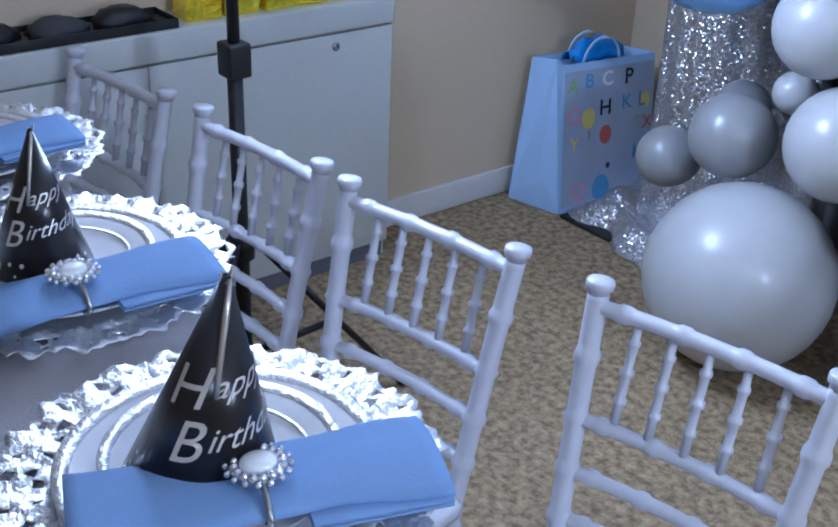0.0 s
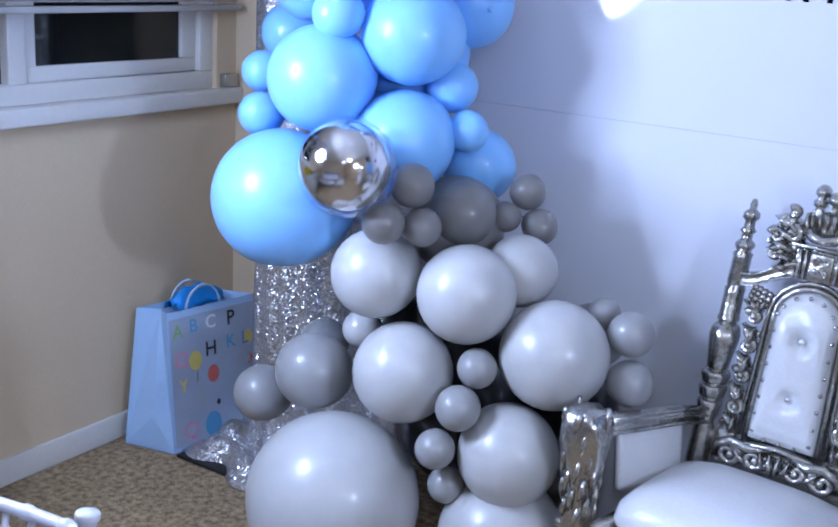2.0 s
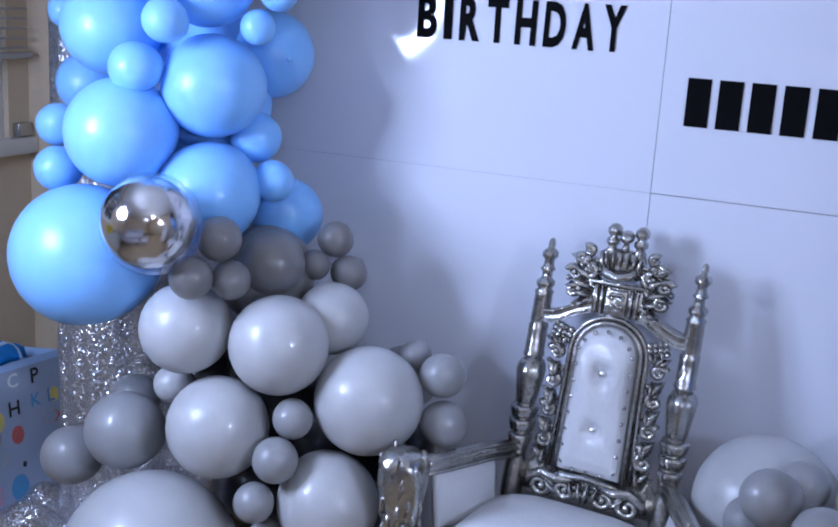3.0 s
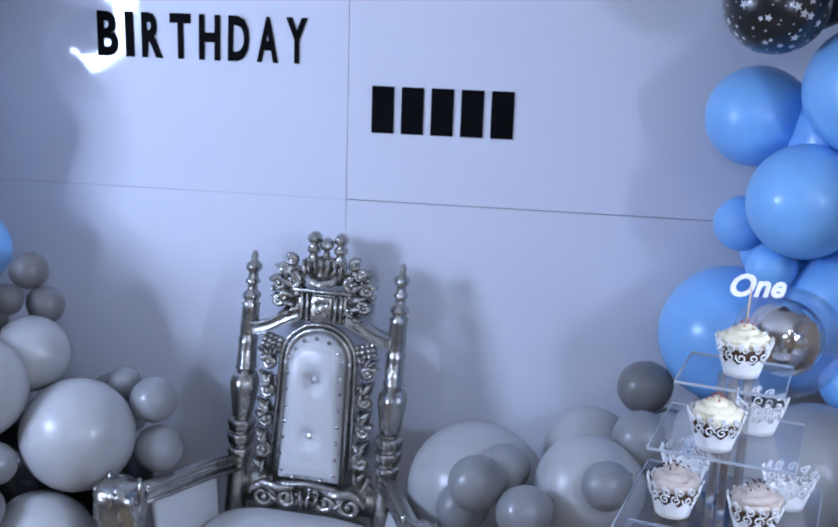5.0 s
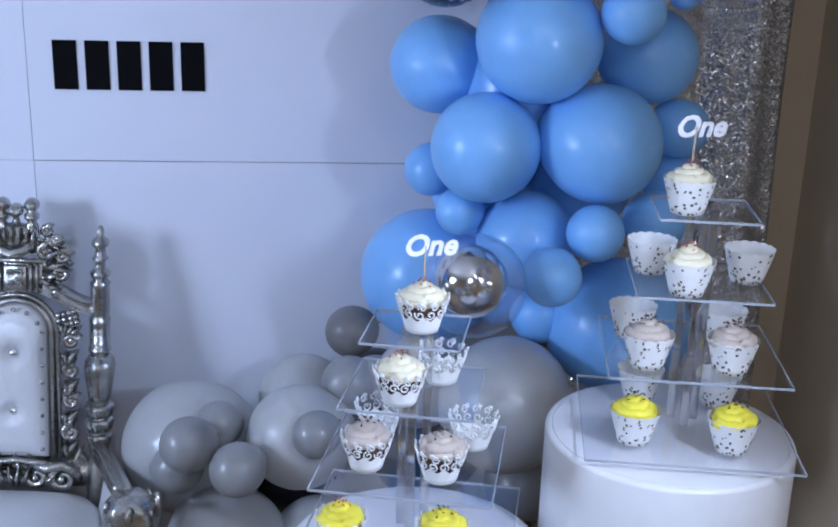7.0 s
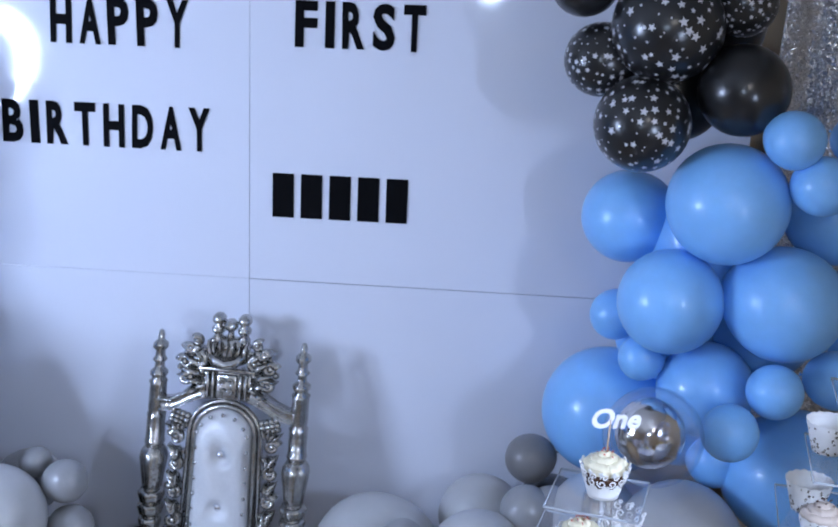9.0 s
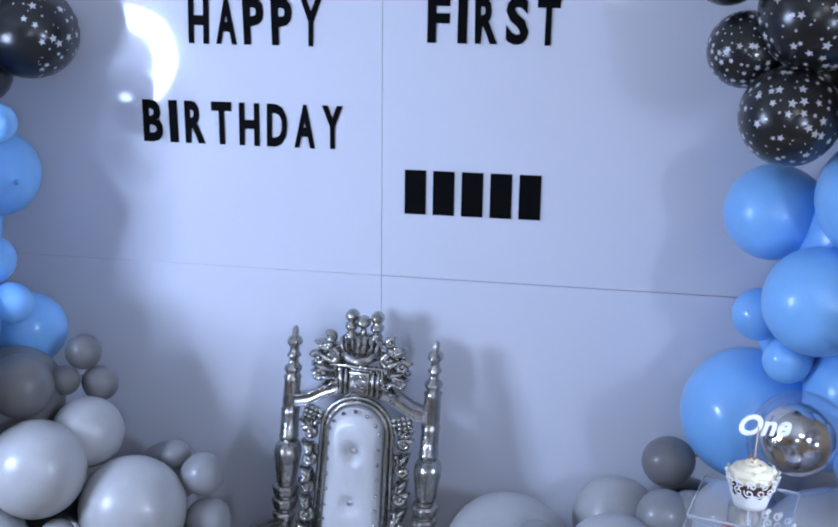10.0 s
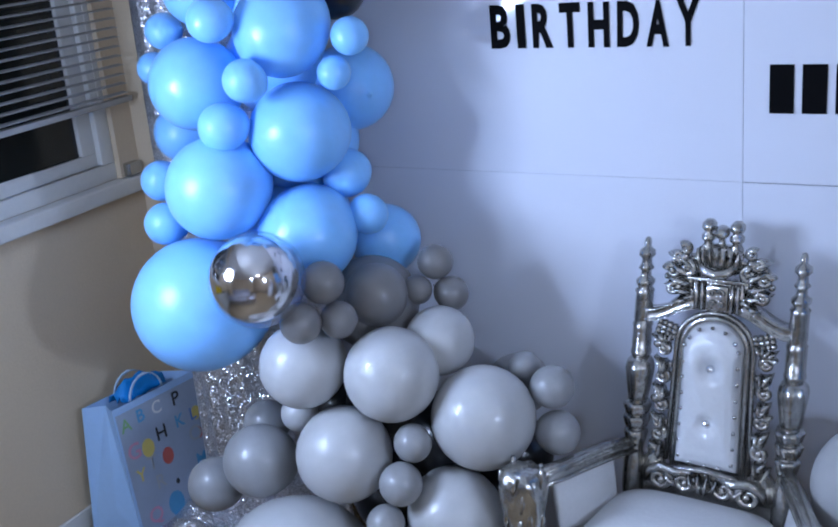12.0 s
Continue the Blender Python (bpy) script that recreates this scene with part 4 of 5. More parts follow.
bm = bmesh.new()
bm.faces.new([bm.verts.new(on_bag(u, v, 0.0012)) for u, v in ((0.03, 0.03), (0.985, 0.03), (0.985, 0.96), (0.03, 0.96))])
part("print_panel", bm, mat("pale_print", (0.36, 0.42, 0.54), 0.35, 0, 0.12, 10), bag, "glossy pale printed panel", False)
for c, ink, u, v, s in (("A", "green", 0.06, 0.82, 1.0), ("B", "teal", 0.24, 0.84, 1.0), ("P", "black", 0.66, 0.83, 1.1), ("G", "pink", 0.06, 0.6, 1.25), ("H", "black", 0.4, 0.64, 1.1), ("O", "grey", 0.76, 0.5, 1.2), ("R", "grey", 0.28, 0.3, 1.1), ("C", "white", 0.42, 0.84, 1.0), ("K", "teal", 0.64, 0.66, 1.0), ("L", "blue", 0.82, 0.66, 1.0), ("Q", "pink", 0.12, 0.08, 1.2), ("T", "grey", 0.24, 0.46, 1.1), ("Y", "yellow", 0.1, 0.42, 1.0), ("X", "red", 0.88, 0.5, 0.9), ("M", "teal", 0.78, 0.3, 1.0)):
    bm = text_mesh(c, 0.062 * s, 0.0, "LEFT", 0.001)
    for w in bm.verts:
        w.co = on_bag(u, v, 0.0022) + ux * w.co.x + uz * w.co.z
    part("printed_letter", bm, INKS[ink], bag, smooth=False)
for ink, u, v, r in (("red", 0.48, 0.5, 0.024), ("teal", 0.45, 0.13, 0.034), ("yellow", 0.29, 0.63, 0.026), ("yellow", 0.9, 0.7, 0.02), ("black", 0.52, 0.28, 0.008)):
    bm = bmesh.new()
    bm.faces.new([bm.verts.new(on_bag(u, v, 0.0017) + ux * r * math.cos(k * 0.35) + uz * 1.25 * r * math.sin(k * 0.35)) for k in range(18)])
    part("printed_spot", bm, INKS[ink], bag, smooth=False)
bm = bmesh.new()
ctr = sum(top, Vector()) / 4
rows = []
for i in range(13):
    row = []
    for k in range(13):
        u, v = i / 12 * 2 - 1, k / 12 * 2 - 1
        z = 0.065 * max(0, 1 - u * u) * max(0, 1 - 0.6 * v * v) + 0.03 * noise.noise(Vector((u * 2.5, v * 2.5, 3)))
        row.append(bm.verts.new(ctr + ux * (0.1 * v) + Vector((0.03 * u, 0.0, z - 0.01))))
    rows.append(row)
for a, b in zip(rows, rows[1:]):
    for k in range(12):
        bm.faces.new((a[k], a[k + 1], b[k + 1], b[k]))
part("tissue_paper", bm, TISSUE, bag, "bright blue crumpled tissue paper").modifiers.new("thickness", "SOLIDIFY").thickness = 0.001
for off in (0.035, -0.035):
    pts = [ctr + ux * (0.07 * math.cos(a)) + Vector((off, 0, -0.015 + 0.08 * math.sin(a))) for a in [k * math.pi / 10 for k in range(11)]]
    part("handle", tube(bmesh.new(), pts, 0.006, 6, 0.4), RIBBON, bag, "pale blue ribbon handle")


# ---------------------------------------------------------------- the throne
def spiral(bm, c, r, turns, start, mirror=1, y=0.0, thick=0.009, n=22):
    """A carved volute in the x-z plane that thins towards its eye."""
    pts, rs = [], []
    for k in range(n):
        u = k / (n - 1)
        a = start + turns * 2 * math.pi * u
        q = r * (1 - 0.82 * u)
        pts.append((c[0] + mirror * q * math.cos(a), y, c[1] + q * math.sin(a)))
        rs.append(thick * (1 - 0.5 * u))
    tube(bm, pts, rs, 7)
    ball(bm, pts[-1], thick * 0.95, 8)


def leaf(bm, base_at, tip, width, y=0.0, bulge=0.012):
    """A pointed acanthus leaf with a raised rib."""
    b, t = Vector((base_at[0], y, base_at[1])), Vector((tip[0], y, tip[1]))
    d = t - b
    s = Vector((-d.z, 0, d.x)).normalized()
    rows = []
    for i in range(7):
        u = i / 6
        w = width * math.sin(math.pi * min(1, u * 0.9 + 0.12)) * (1 + 0.18 * math.sin(u * 18))
        c = b + d * u + Vector((0, -bulge * math.sin(math.pi * u) - 0.012 * u, 0))
        rows.append([bm.verts.new(c + s * w + Vector((0, 0.008, 0))), bm.verts.new(c + s * w * 0.4 + Vector((0, -0.002, 0))), bm.verts.new(c + Vector((0, -0.009, 0))),
                     bm.verts.new(c - s * w * 0.4 + Vector((0, -0.002, 0))), bm.verts.new(c - s * w + Vector((0, 0.008, 0))), bm.verts.new(c + Vector((0, 0.014, 0)))])
    for a, c in zip(rows, rows[1:]):
        for k in range(6):
            bm.faces.new((a[k], a[(k + 1) % 6], c[(k + 1) % 6], c[k]))


def throne(x, y, rz):
    t = thing("throne_chair", "ornate silver-leaf carved throne with white tufted upholstery", "throne", at=(x, y, 0), rz=rz)
    # turned posts
    prof = [(0.024, 0.0), (0.026, 0.06), (0.02, 0.08), (0.026, 0.12), (0.022, 0.4), (0.027, 0.44), (0.026, 0.52), (0.021, 0.545), (0.025, 0.57), (0.026, 0.585), (0.021, 0.6), (0.024, 0.615), (0.024, 0.645),
            (0.02, 0.66), (0.022, 0.69), (0.024, 0.74), (0.024, 0.79), (0.021, 0.815), (0.026, 0.818), (0.026, 0.826), (0.024, 0.829), (0.0235, 0.89), (0.025, 0.9), (0.02, 0.908), (0.0225, 0.915), (0.0215, 0.985), (0.024, 0.992), (0.016, 1.0),
            (0.023, 1.012), (0.023, 1.02), (0.013, 1.03), (0.012, 1.045), (0.019, 1.053), (0.013, 1.062), (0.0115, 1.078), (0.02, 1.088), (0.019, 1.1), (0.008, 1.11), (0.009, 1.122), (0.006, 1.134), (0.0, 1.138)]
    for s in (-1, 1):
        bm = lathe(bmesh.new(), prof, 20, pose(s * 0.19, 0.0, 0.002))
        post = part("back_post", bm, SILVERLEAF, t, "turned silver post with a spire finial")
        at = pose(s * 0.19, 0.0, 0.002)
        bm = lathe(bmesh.new(), [(0.02, 0.688), (0.0245, 0.692), (0.0265, 0.71), (0.03, 0.735), (0.0335, 0.76), (0.035, 0.778), (0.0325, 0.795), (0.026, 0.806), (0.02, 0.809)], 48, at, lambda a, i: 1 + 0.075 * abs(math.sin(3 * a)) - 0.03)
        part("carved_bud", bm, SILVERLEAF, post, "carved leaf bud round the post")
        for zc, r in ((0.667, 0.0325), (0.63, 0.0315), (0.59, 0.028)):
            bm = lathe(bmesh.new(), [(0.018, zc - 0.017), (r * 0.86, zc - 0.016), (r * 0.93, zc - 0.006), (r * 1.04, zc + 0.006), (r, zc + 0.013), (0.02, zc + 0.016)], 40, at, lambda a, i: 1 + 0.07 * math.sin(7 * a + i * 0.25))
            part("leaf_collar", bm, SILVERLEAF, post)
    # upholstered back panel with an arched top
    hw, z0, z1 = 0.073, 0.545, 0.94
    outline = [(-hw * 1.08, z0), (hw * 1.08, z0)] + [(hw * math.cos(a), z1 - hw * 0.95 + hw * 0.95 * math.sin(a)) for a in [k * math.pi / 14 for k in range(15)]]
    bm = bmesh.new()
    cz = 0.74
    for lvl, (sc, dy) in enumerate(((1.0, 0.0), (0.97, -0.016), (0.9, -0.026), (0.78, -0.033), (0.62, -0.037), (0.46, -0.039), (0.3, -0.04), (0.15, -0.04), (0.02, -0.04))):
        row = [bm.verts.new((px * sc, dy - 0.006, cz + (pz - cz) * sc)) for px, pz in outline]
        if lvl:
            for k in range(len(row)):
                bm.faces.new((prev[k], prev[(k + 1) % len(row)], row[(k + 1) % len(row)], row[k]))
        prev = row
    bm.faces.new(prev)
    for step in (0.02, 0.01, 0.008):
        bmesh.ops.subdivide_edges(bm, edges=[e for e in bm.edges if e.calc_length() > step], cuts=1, use_grid_fill=True)
    for v in bm.verts:
        for bz in (0.82, 0.672):
            d = math.hypot(v.co.x, (v.co.z - bz) * 0.9)
            if v.co.y < -0.01:
                v.co.y += 0.02 * math.exp(-(d / 0.02) ** 2) + 0.003 * math.sin(v.co.x * 60 + v.co.z * 25) * math.exp(-(d / 0.07) ** 2)
    pad = part("back_pad", bm, LEATHER, t, "white leatherette back pad with two buttons")
    for bz in (0.82, 0.672):
        part("button", ball(bmesh.new(), (0, -0.032, bz), 0.0115, 12, (1, 0.6, 1)), RHINE, pad, "shiny faceted button")
    studs = [(-hw * 0.9, z0 + 0.03 + 0.043 * k) for k in range(8)] + [(hw * 0.9, z0 + 0.03 + 0.043 * k) for k in range(8)] + [(hw * 0.86 * math.cos(a), z1 - hw + hw * 0.86 * math.sin(a)) for a in (0.5, 1.05, 1.57, 2.1, 2.64)] + [(-0.035, z0 + 0.014), (0, z0 + 0.014), (0.035, z0 + 0.014)]
    for sx, sz in studs:
        part("stud", ball(bmesh.new(), (sx, -0.034, sz), 0.0056, 8, (1, 0.6, 1)), STEEL, pad)
    for grow, r in ((1.1, 0.0085), (1.3, 0.0065)):
        pts = [(-hw * 1.08 * grow, 0, z0)] + [(hw * grow * -math.cos(a), 0, z1 - hw + hw * grow * math.sin(a)) for a in [k * math.pi / 16 for k in range(17)]] + [(hw * 1.08 * grow, 0, z0)]
        part("back_moulding", tube(bmesh.new(), [(p[0], -0.012, p[2]) for p in pts], r, 8), SILVERLEAF, t)
    part("back_board", boxed(-0.098, 0.002, 0.5, 0.098, 0.016, 0.9, 0.004), SILVERLEAF, t)
    # scrolls down both sides, leaves between
    for s in (-1, 1):
        for zc, r, st in ((0.845, 0.019, 0.4), (0.77, 0.02, 1.2), (0.69, 0.021, 0.6), (0.61, 0.022, 1.6)):
            bm = bmesh.new()
            spiral(bm, (s * 0.128, zc), r, 1.2, st, s, -0.01, 0.0115)
            spiral(bm, (s * 0.122, zc - 0.036), r * 0.75, 1.0, st + 2.6, s, -0.008, 0.0095)
            leaf(bm, (s * 0.112, zc - 0.055), (s * 0.146, zc - 0.018), 0.016, -0.006)
            leaf(bm, (s * 0.112, zc + 0.012), (s * 0.14, zc + 0.05), 0.014, -0.008)
            leaf(bm, (s * 0.122, zc - 0.07), (s * 0.116, zc - 0.02), 0.012, -0.01)
            part("scroll", bm, SILVERLEAF, t)
        bm = bmesh.new()
        for k in range(12):
            ball(bm, (s * (0.098 + 0.0125 * (k % 4) + 0.003 * (k // 4)), -0.016, 0.912 - 0.013 * (k // 4) + 0.004 * (k % 4)), 0.0085, 8)
        for k in range(4):
            leaf(bm, (s * 0.118, 0.862), (s * (0.1 + 0.018 * k), 0.9 - 0.004 * k), 0.011, -0.008)
        part("fruit_carving", bm, SILVERLEAF, t)["kind"] = "stuff"
        # broad shoulder that swoops from the post to the crest
        bm = bmesh.new()
        rows = []
        for k in range(13):
            u = k / 12
            px, mid, half = s * (0.178 - 0.123 * u), 0.936 + 0.05 * (u * u * (3 - 2 * u)) - 0.006 * math.sin(3.14 * u), 0.017 + 0.004 * u
            rows.append([bm.verts.new((px, yy, mid + half * zz)) for yy, zz in ((-0.012, -1.0), (-0.024, -0.92), (-0.024, -0.74), (-0.015, -0.62), (-0.017, 0.0), (-0.015, 0.58), (-0.026, 0.7), (-0.026, 0.94), (-0.012, 1.02), (0.012, 0.95), (0.012, -0.95))])
        for a, b in zip(rows, rows[1:]):
            for k in range(11):
                bm.faces.new((a[k], a[(k + 1) % 11], b[(k + 1) % 11], b[k]))
        bm.faces.new(rows[0])
        bm.faces.new(rows[-1][::-1])
        part("shoulder", bm, SILVERLEAF, t, "broad swooping silver shoulder")
        # flared wing between the rail and the post
        bm = bmesh.new()
        edge = [(0.11, 0.47), (0.19, 0.47), (0.19, 0.52), (0.165, 0.53), (0.15, 0.552), (0.154, 0.568), (0.138, 0.566), (0.126, 0.553), (0.11, 0.557)]
        lo, hi = [bm.verts.new((s * u, 0.012, w)) for u, w in edge], [bm.verts.new((s * u, -0.012, w)) for u, w in edge]
        bm.faces.new(lo)
        bm.faces.new(hi[::-1])
        for k in range(len(edge)):
            q = (k + 1) % len(edge)
            bm.faces.new((lo[k], lo[q], hi[q], hi[k]))
        part("wing", bm, SILVERLEAF, t)
    # crest: framed shield, leaves, volutes and crown
    bm = boxed(-0.062, -0.016, 0.965, 0.062, 0.014, 1.045, 0.004)
    crest = part("crest", bm, SILVERLEAF, t, "carved crest with a shield, leaves and crown")
    for sx in (-0.05, -0.036, 0.036, 0.05):
        part("column", tube(bmesh.new(), [(sx, -0.02, 0.968), (sx, -0.02, 1.042)], 0.0055, 8), SILVERLEAF, crest)
    bm = boxed(-0.027, -0.024, 0.972, 0.027, -0.014, 1.038, 0.004)
    for zc, r in ((1.018, 0.011), (0.99, 0.009)):
        spiral(bm, (-0.011, zc), r, 1.1, 0.3, 1, -0.026, 0.004, 12)
        spiral(bm, (0.011, zc), r, 1.1, 0.3, -1, -0.026, 0.004, 12)
    part("shield", bm, SILVERLEAF, crest)
    part("cornice", boxed(-0.075, -0.026, 1.046, 0.075, 0.012, 1.056, 0.003), SILVERLEAF, crest)
    for s in (-1, 1):
        bm = bmesh.new()
        for k, (ax, az, bx, bz, w) in enumerate(((0.055, 1.05, 0.115, 1.085, 0.017), (0.05, 1.06, 0.09, 1.115, 0.015), (0.06, 1.03, 0.125, 1.05, 0.017), (0.06, 1.01, 0.112, 1.02, 0.014), (0.035, 1.065, 0.055, 1.12, 0.012), (0.07, 1.09, 0.125, 1.118, 0.016), (0.075, 1.04, 0.132, 1.028, 0.015), (0.068, 0.992, 0.11, 0.985, 0.013), (0.06, 1.1, 0.1, 1.138, 0.013))):
            leaf(bm, (s * ax, az), (s * bx, min(bz, 1.112)), w, -0.008, 0.018)
        part("crest_leaf", bm, SILVERLEAF, crest)
        bm = bmesh.new()
        spiral(bm, (s * 0.092, 1.05), 0.03, 1.5, 2.2, s, -0.014, 0.009)
        spiral(bm, (s * 0.08, 1.0), 0.022, 1.4, 0.9, s, -0.012, 0.007)
        spiral(bm, (s * 0.1, 1.085), 0.026, 1.4, 1.0, s, -0.016, 0.010)
        spiral(bm, (s * 0.058, 1.095), 0.02, 1.2, 2.6, s, -0.02, 0.008)
        for k, (vx, vz, r, st) in enumerate(((0.112, 1.062, 0.02, 0.3), (0.11, 1.02, 0.017, 2.0), (0.075, 1.075, 0.021, 1.4), (0.095, 1.108, 0.016, 2.8), (0.08, 1.128, 0.013, 0.8))):
            spiral(bm, (s * vx, vz), r, 1.2, st, s, -0.02 - 0.002 * k, 0.0105)
        for k in range(9):
            ball(bm, (s * (0.066 + 0.0075 * k), -0.016, 1.056 + 0.01 * math.sin(k * 2.2)), 0.0095, 8)
        ball(bm, (s * 0.085, 0.0, 1.03), 0.03, 12, (1, 0.5, 1.1))
        part("volute", bm, SILVERLEAF, crest)["kind"] = "stuff"
    bm = ball(bmesh.new(), (0, -0.01, 1.088), 0.036, 18, (1.4, 0.6, 0.72))
    tube(bm, [(-0.046, -0.03, 1.082), (-0.025, -0.04, 1.073), (0, -0.043, 1.07), (0.025, -0.04, 1.073), (0.046, -0.03, 1.082)], 0.0075, 8)
    for k in range(5):
        leaf(bm, (-0.03 + 0.015 * k, 1.078), (-0.036 + 0.018 * k, 1.11 - 0.004 * abs(k - 2)), 0.009, -0.018)
    tube(bm, [(0, -0.012, 1.105), (0, -0.012, 1.132)], [0.012, 0.006], 10)
    ball(bm, (0, -0.014, 1.145), 0.0185, 14)
    part("crown", bm, SILVERLEAF, crest)
    for sx, h in ((-0.034, 0.0), (0.034, 0.0)):
        part("crown_finial", lathe(bmesh.new(), [(0.013, 1.085), (0.017, 1.1), (0.01, 1.112), (0.017, 1.12), (0.0175, 1.13), (0.01, 1.138), (0.0175, 1.148 + h), (0.0175, 1.16 + h), (0.009, 1.17 + h), (0.0, 1.173 + h)], 12, pose(sx, -0.008, 0.004)), SILVERLEAF, crest)
    # carved rail under the pad
    bm = tube(bmesh.new(), [(-0.12, -0.012, 0.5), (-0.08, -0.02, 0.53), (0, -0.024, 0.54), (0.08, -0.02, 0.53), (0.12, -0.012, 0.5)], 0.008, 8)
    for s in (-1, 1):
        spiral(bm, (s * 0.112, 0.495), 0.033, 1.3, 1.5, s, -0.024, 0.0125)
        spiral(bm, (s * 0.05, 0.5), 0.027, 1.2, 2.6, s, -0.026, 0.011)
        tube(bm, [(s * 0.03, -0.026, 0.528), (s * 0.07, -0.028, 0.522), (s * 0.11, -0.026, 0.53), (s * 0.142, -0.022, 0.512), (s * 0.148, -0.02, 0.488)], [0.007, 0.012, 0.013, 0.012, 0.009], 8)
        leaf(bm, (s * 0.004, 0.472), (s * 0.012, 0.53), 0.012, -0.026)
        leaf(bm, (s * 0.02, 0.48), (s * 0.035, 0.525), 0.011, -0.024)
        leaf(bm, (s * 0.06, 0.475), (s * 0.1, 0.515), 0.012, -0.016)
        ball(bm, (s * 0.022, -0.028, 0.495), 0.013, 10)
    part("lower_rail", bm, SILVERLEAF, t, "carved scrolling rail under the back pad")
    part("backing_rail", boxed(-0.165, -0.004, 0.4, 0.165, 0.016, 0.52, 0.005), SILVERLEAF, t)
    # seat with a domed cushion and beaded trim
    bm = bmesh.new()
    rings = []
    for lvl, (sc, z) in enumerate(((1.0, 0.385), (1.025, 0.4), (1.0, 0.43), (0.9, 0.46), (0.72, 0.48), (0.45, 0.491), (0.05, 0.495))):
        row = []
        for k in range(48):
            a = 2 * math.pi * k / 48
            c, s = math.cos(a), math.sin(a)
            px = math.copysign(abs(c) ** 0.42, c)
            py = math.copysign(abs(s) ** 0.42, s)
            wid = 0.215 + 0.035 * (-py * 0.5 + 0.5)
            row.append(bm.verts.new((px * wid * sc, -0.2 + py * 0.192 * sc, z)))
        rings.append(row)
    for a, b in zip(rings, rings[1:]):
        for k in range(48):
            bm.faces.new((a[k], a[(k + 1) % 48], b[(k + 1) % 48], b[k]))
    bm.faces.new(rings[-1])
    bm.faces.new(rings[0][::-1])
    part("seat_cushion", bm, LEATHER, t, "domed white leatherette seat")
    for s in (-1, 1):
        part("seat_rail", tube(bmesh.new(), [(s * 0.21, -0.02, 0.36), (s * 0.262, -0.375, 0.36)], 0.02, 8, 1.2), SILVERLEAF, t)
    bm = tube(bmesh.new(), [(-0.26, -0.385, 0.355), (-0.13, -0.398, 0.345), (0, -0.402, 0.335), (0.13, -0.398, 0.345), (0.26, -0.385, 0.355)], 0.022, 8, 1.2)
    front = part("front_rail", bm, SILVERLEAF, t, "carved silver front rail")
    bm = bmesh.new()
    for s in (-1, 1):
        spiral(bm, (s * 0.17, 0.315), 0.03, 1.4, 1.5, s, -0.405, 0.009)
        spiral(bm, (s * 0.07, 0.308), 0.028, 1.4, 0.5, s, -0.412, 0.009)
        leaf(bm, (s * 0.02, 0.3), (s * 0.05, 0.27), 0.014, -0.41)
    part("rail_carving", bm, SILVERLEAF, front)
    bm = bmesh.new()
    for k in range(40):
        u = k / 39 * 2 - 1
        ball(bm, (0.252 * u, -0.41 + 0.018 * u * u, 0.381), 0.0055, 6)
    part("bead_trim", bm, STEEL, front, "row of silver beads")["kind"] = "stuff"
    # arms with carved fronts that run down to the feet
    for s in (-1, 1):
        pts = [(s * 0.192, -0.005, 0.568), (s * 0.235, -0.1, 0.578), (s * 0.29, -0.22, 0.578), (s * 0.328, -0.31, 0.586)]
        arm = part("arm", tube(bmesh.new(), pts, [0.02, 0.026, 0.028, 0.03], 12, 0.75), SILVERLEAF, t, "moulded silver armrest")
        for dz in (0.018, 0.0, -0.018):
            part("reed", tube(bmesh.new(), [(p[0] - s * 0.016, p[1], p[2] + dz) for p in pts], 0.006, 6), SILVERLEAF, arm)
        bm = boxed(-0.012, -0.1, -0.075, 0.012, 0.1, 0.075, 0.012)
        bm.transform(pose(s * 0.255, -0.155, 0.485, 0, s * 10, s * 22))
        part("arm_panel", bm, LEATHER, arm, "white upholstered panel under the arm")
        col = lathe(bmesh.new(), [(0.0, 0.002), (0.034, 0.002), (0.04, 0.02), (0.035, 0.05), (0.022, 0.085), (0.026, 0.16), (0.034, 0.24), (0.04, 0.32), (0.034, 0.38), (0.03, 0.42), (0.04, 0.47), (0.05, 0.52), (0.056, 0.57), (0.054, 0.6), (0.05, 0.622), (0.036, 0.636), (0.0, 0.64)], 40, pose(s * 0.332, -0.335, 0),
                    lambda a, i: 1 + 0.1 * math.sin(a * 5 + i * 0.9) + 0.06 * math.sin(a * 9 + i * 2.1))
        column = part("arm_front", col, SILVERLEAF, t, "carved silver arm front with a maned head")
        bm = bmesh.new()
        for k in range(46):
            a = k * 2.39996
            z = 0.628 - 0.0058 * k
            q = 0.05 - 0.00034 * k
            px, py = s * 0.332 + q * math.cos(a), -0.335 + q * math.sin(a)
            tube(bm, [(px - 0.004 * math.sin(a), py + 0.004 * math.cos(a), z + 0.02), (px + 0.002 * math.cos(a), py + 0.002 * math.sin(a), z - 0.006), (px + 0.004 * math.sin(a), py - 0.004 * math.cos(a), z - 0.036)], [0.005, 0.0075, 0.003], 7)
        for k in range(9):
            ball(bm, (s * 0.332 + 0.03 * math.cos(k * 2.2), -0.335 - 0.02 + 0.012 * math.sin(k * 1.7), 0.2 + 0.02 * k), 0.011, 8)
        part("mane", bm, SILVERLEAF, column, "deeply carved locks")["kind"] = "stuff"
    for s in (-1, 1):
        part("back_leg_foot", lathe(bmesh.new(), [(0.0, 0.001), (0.03, 0.001), (0.032, 0.02), (0.026, 0.035), (0.0, 0.036)], 14, pose(s * 0.19, 0, 0)), SILVERLEAF, t)
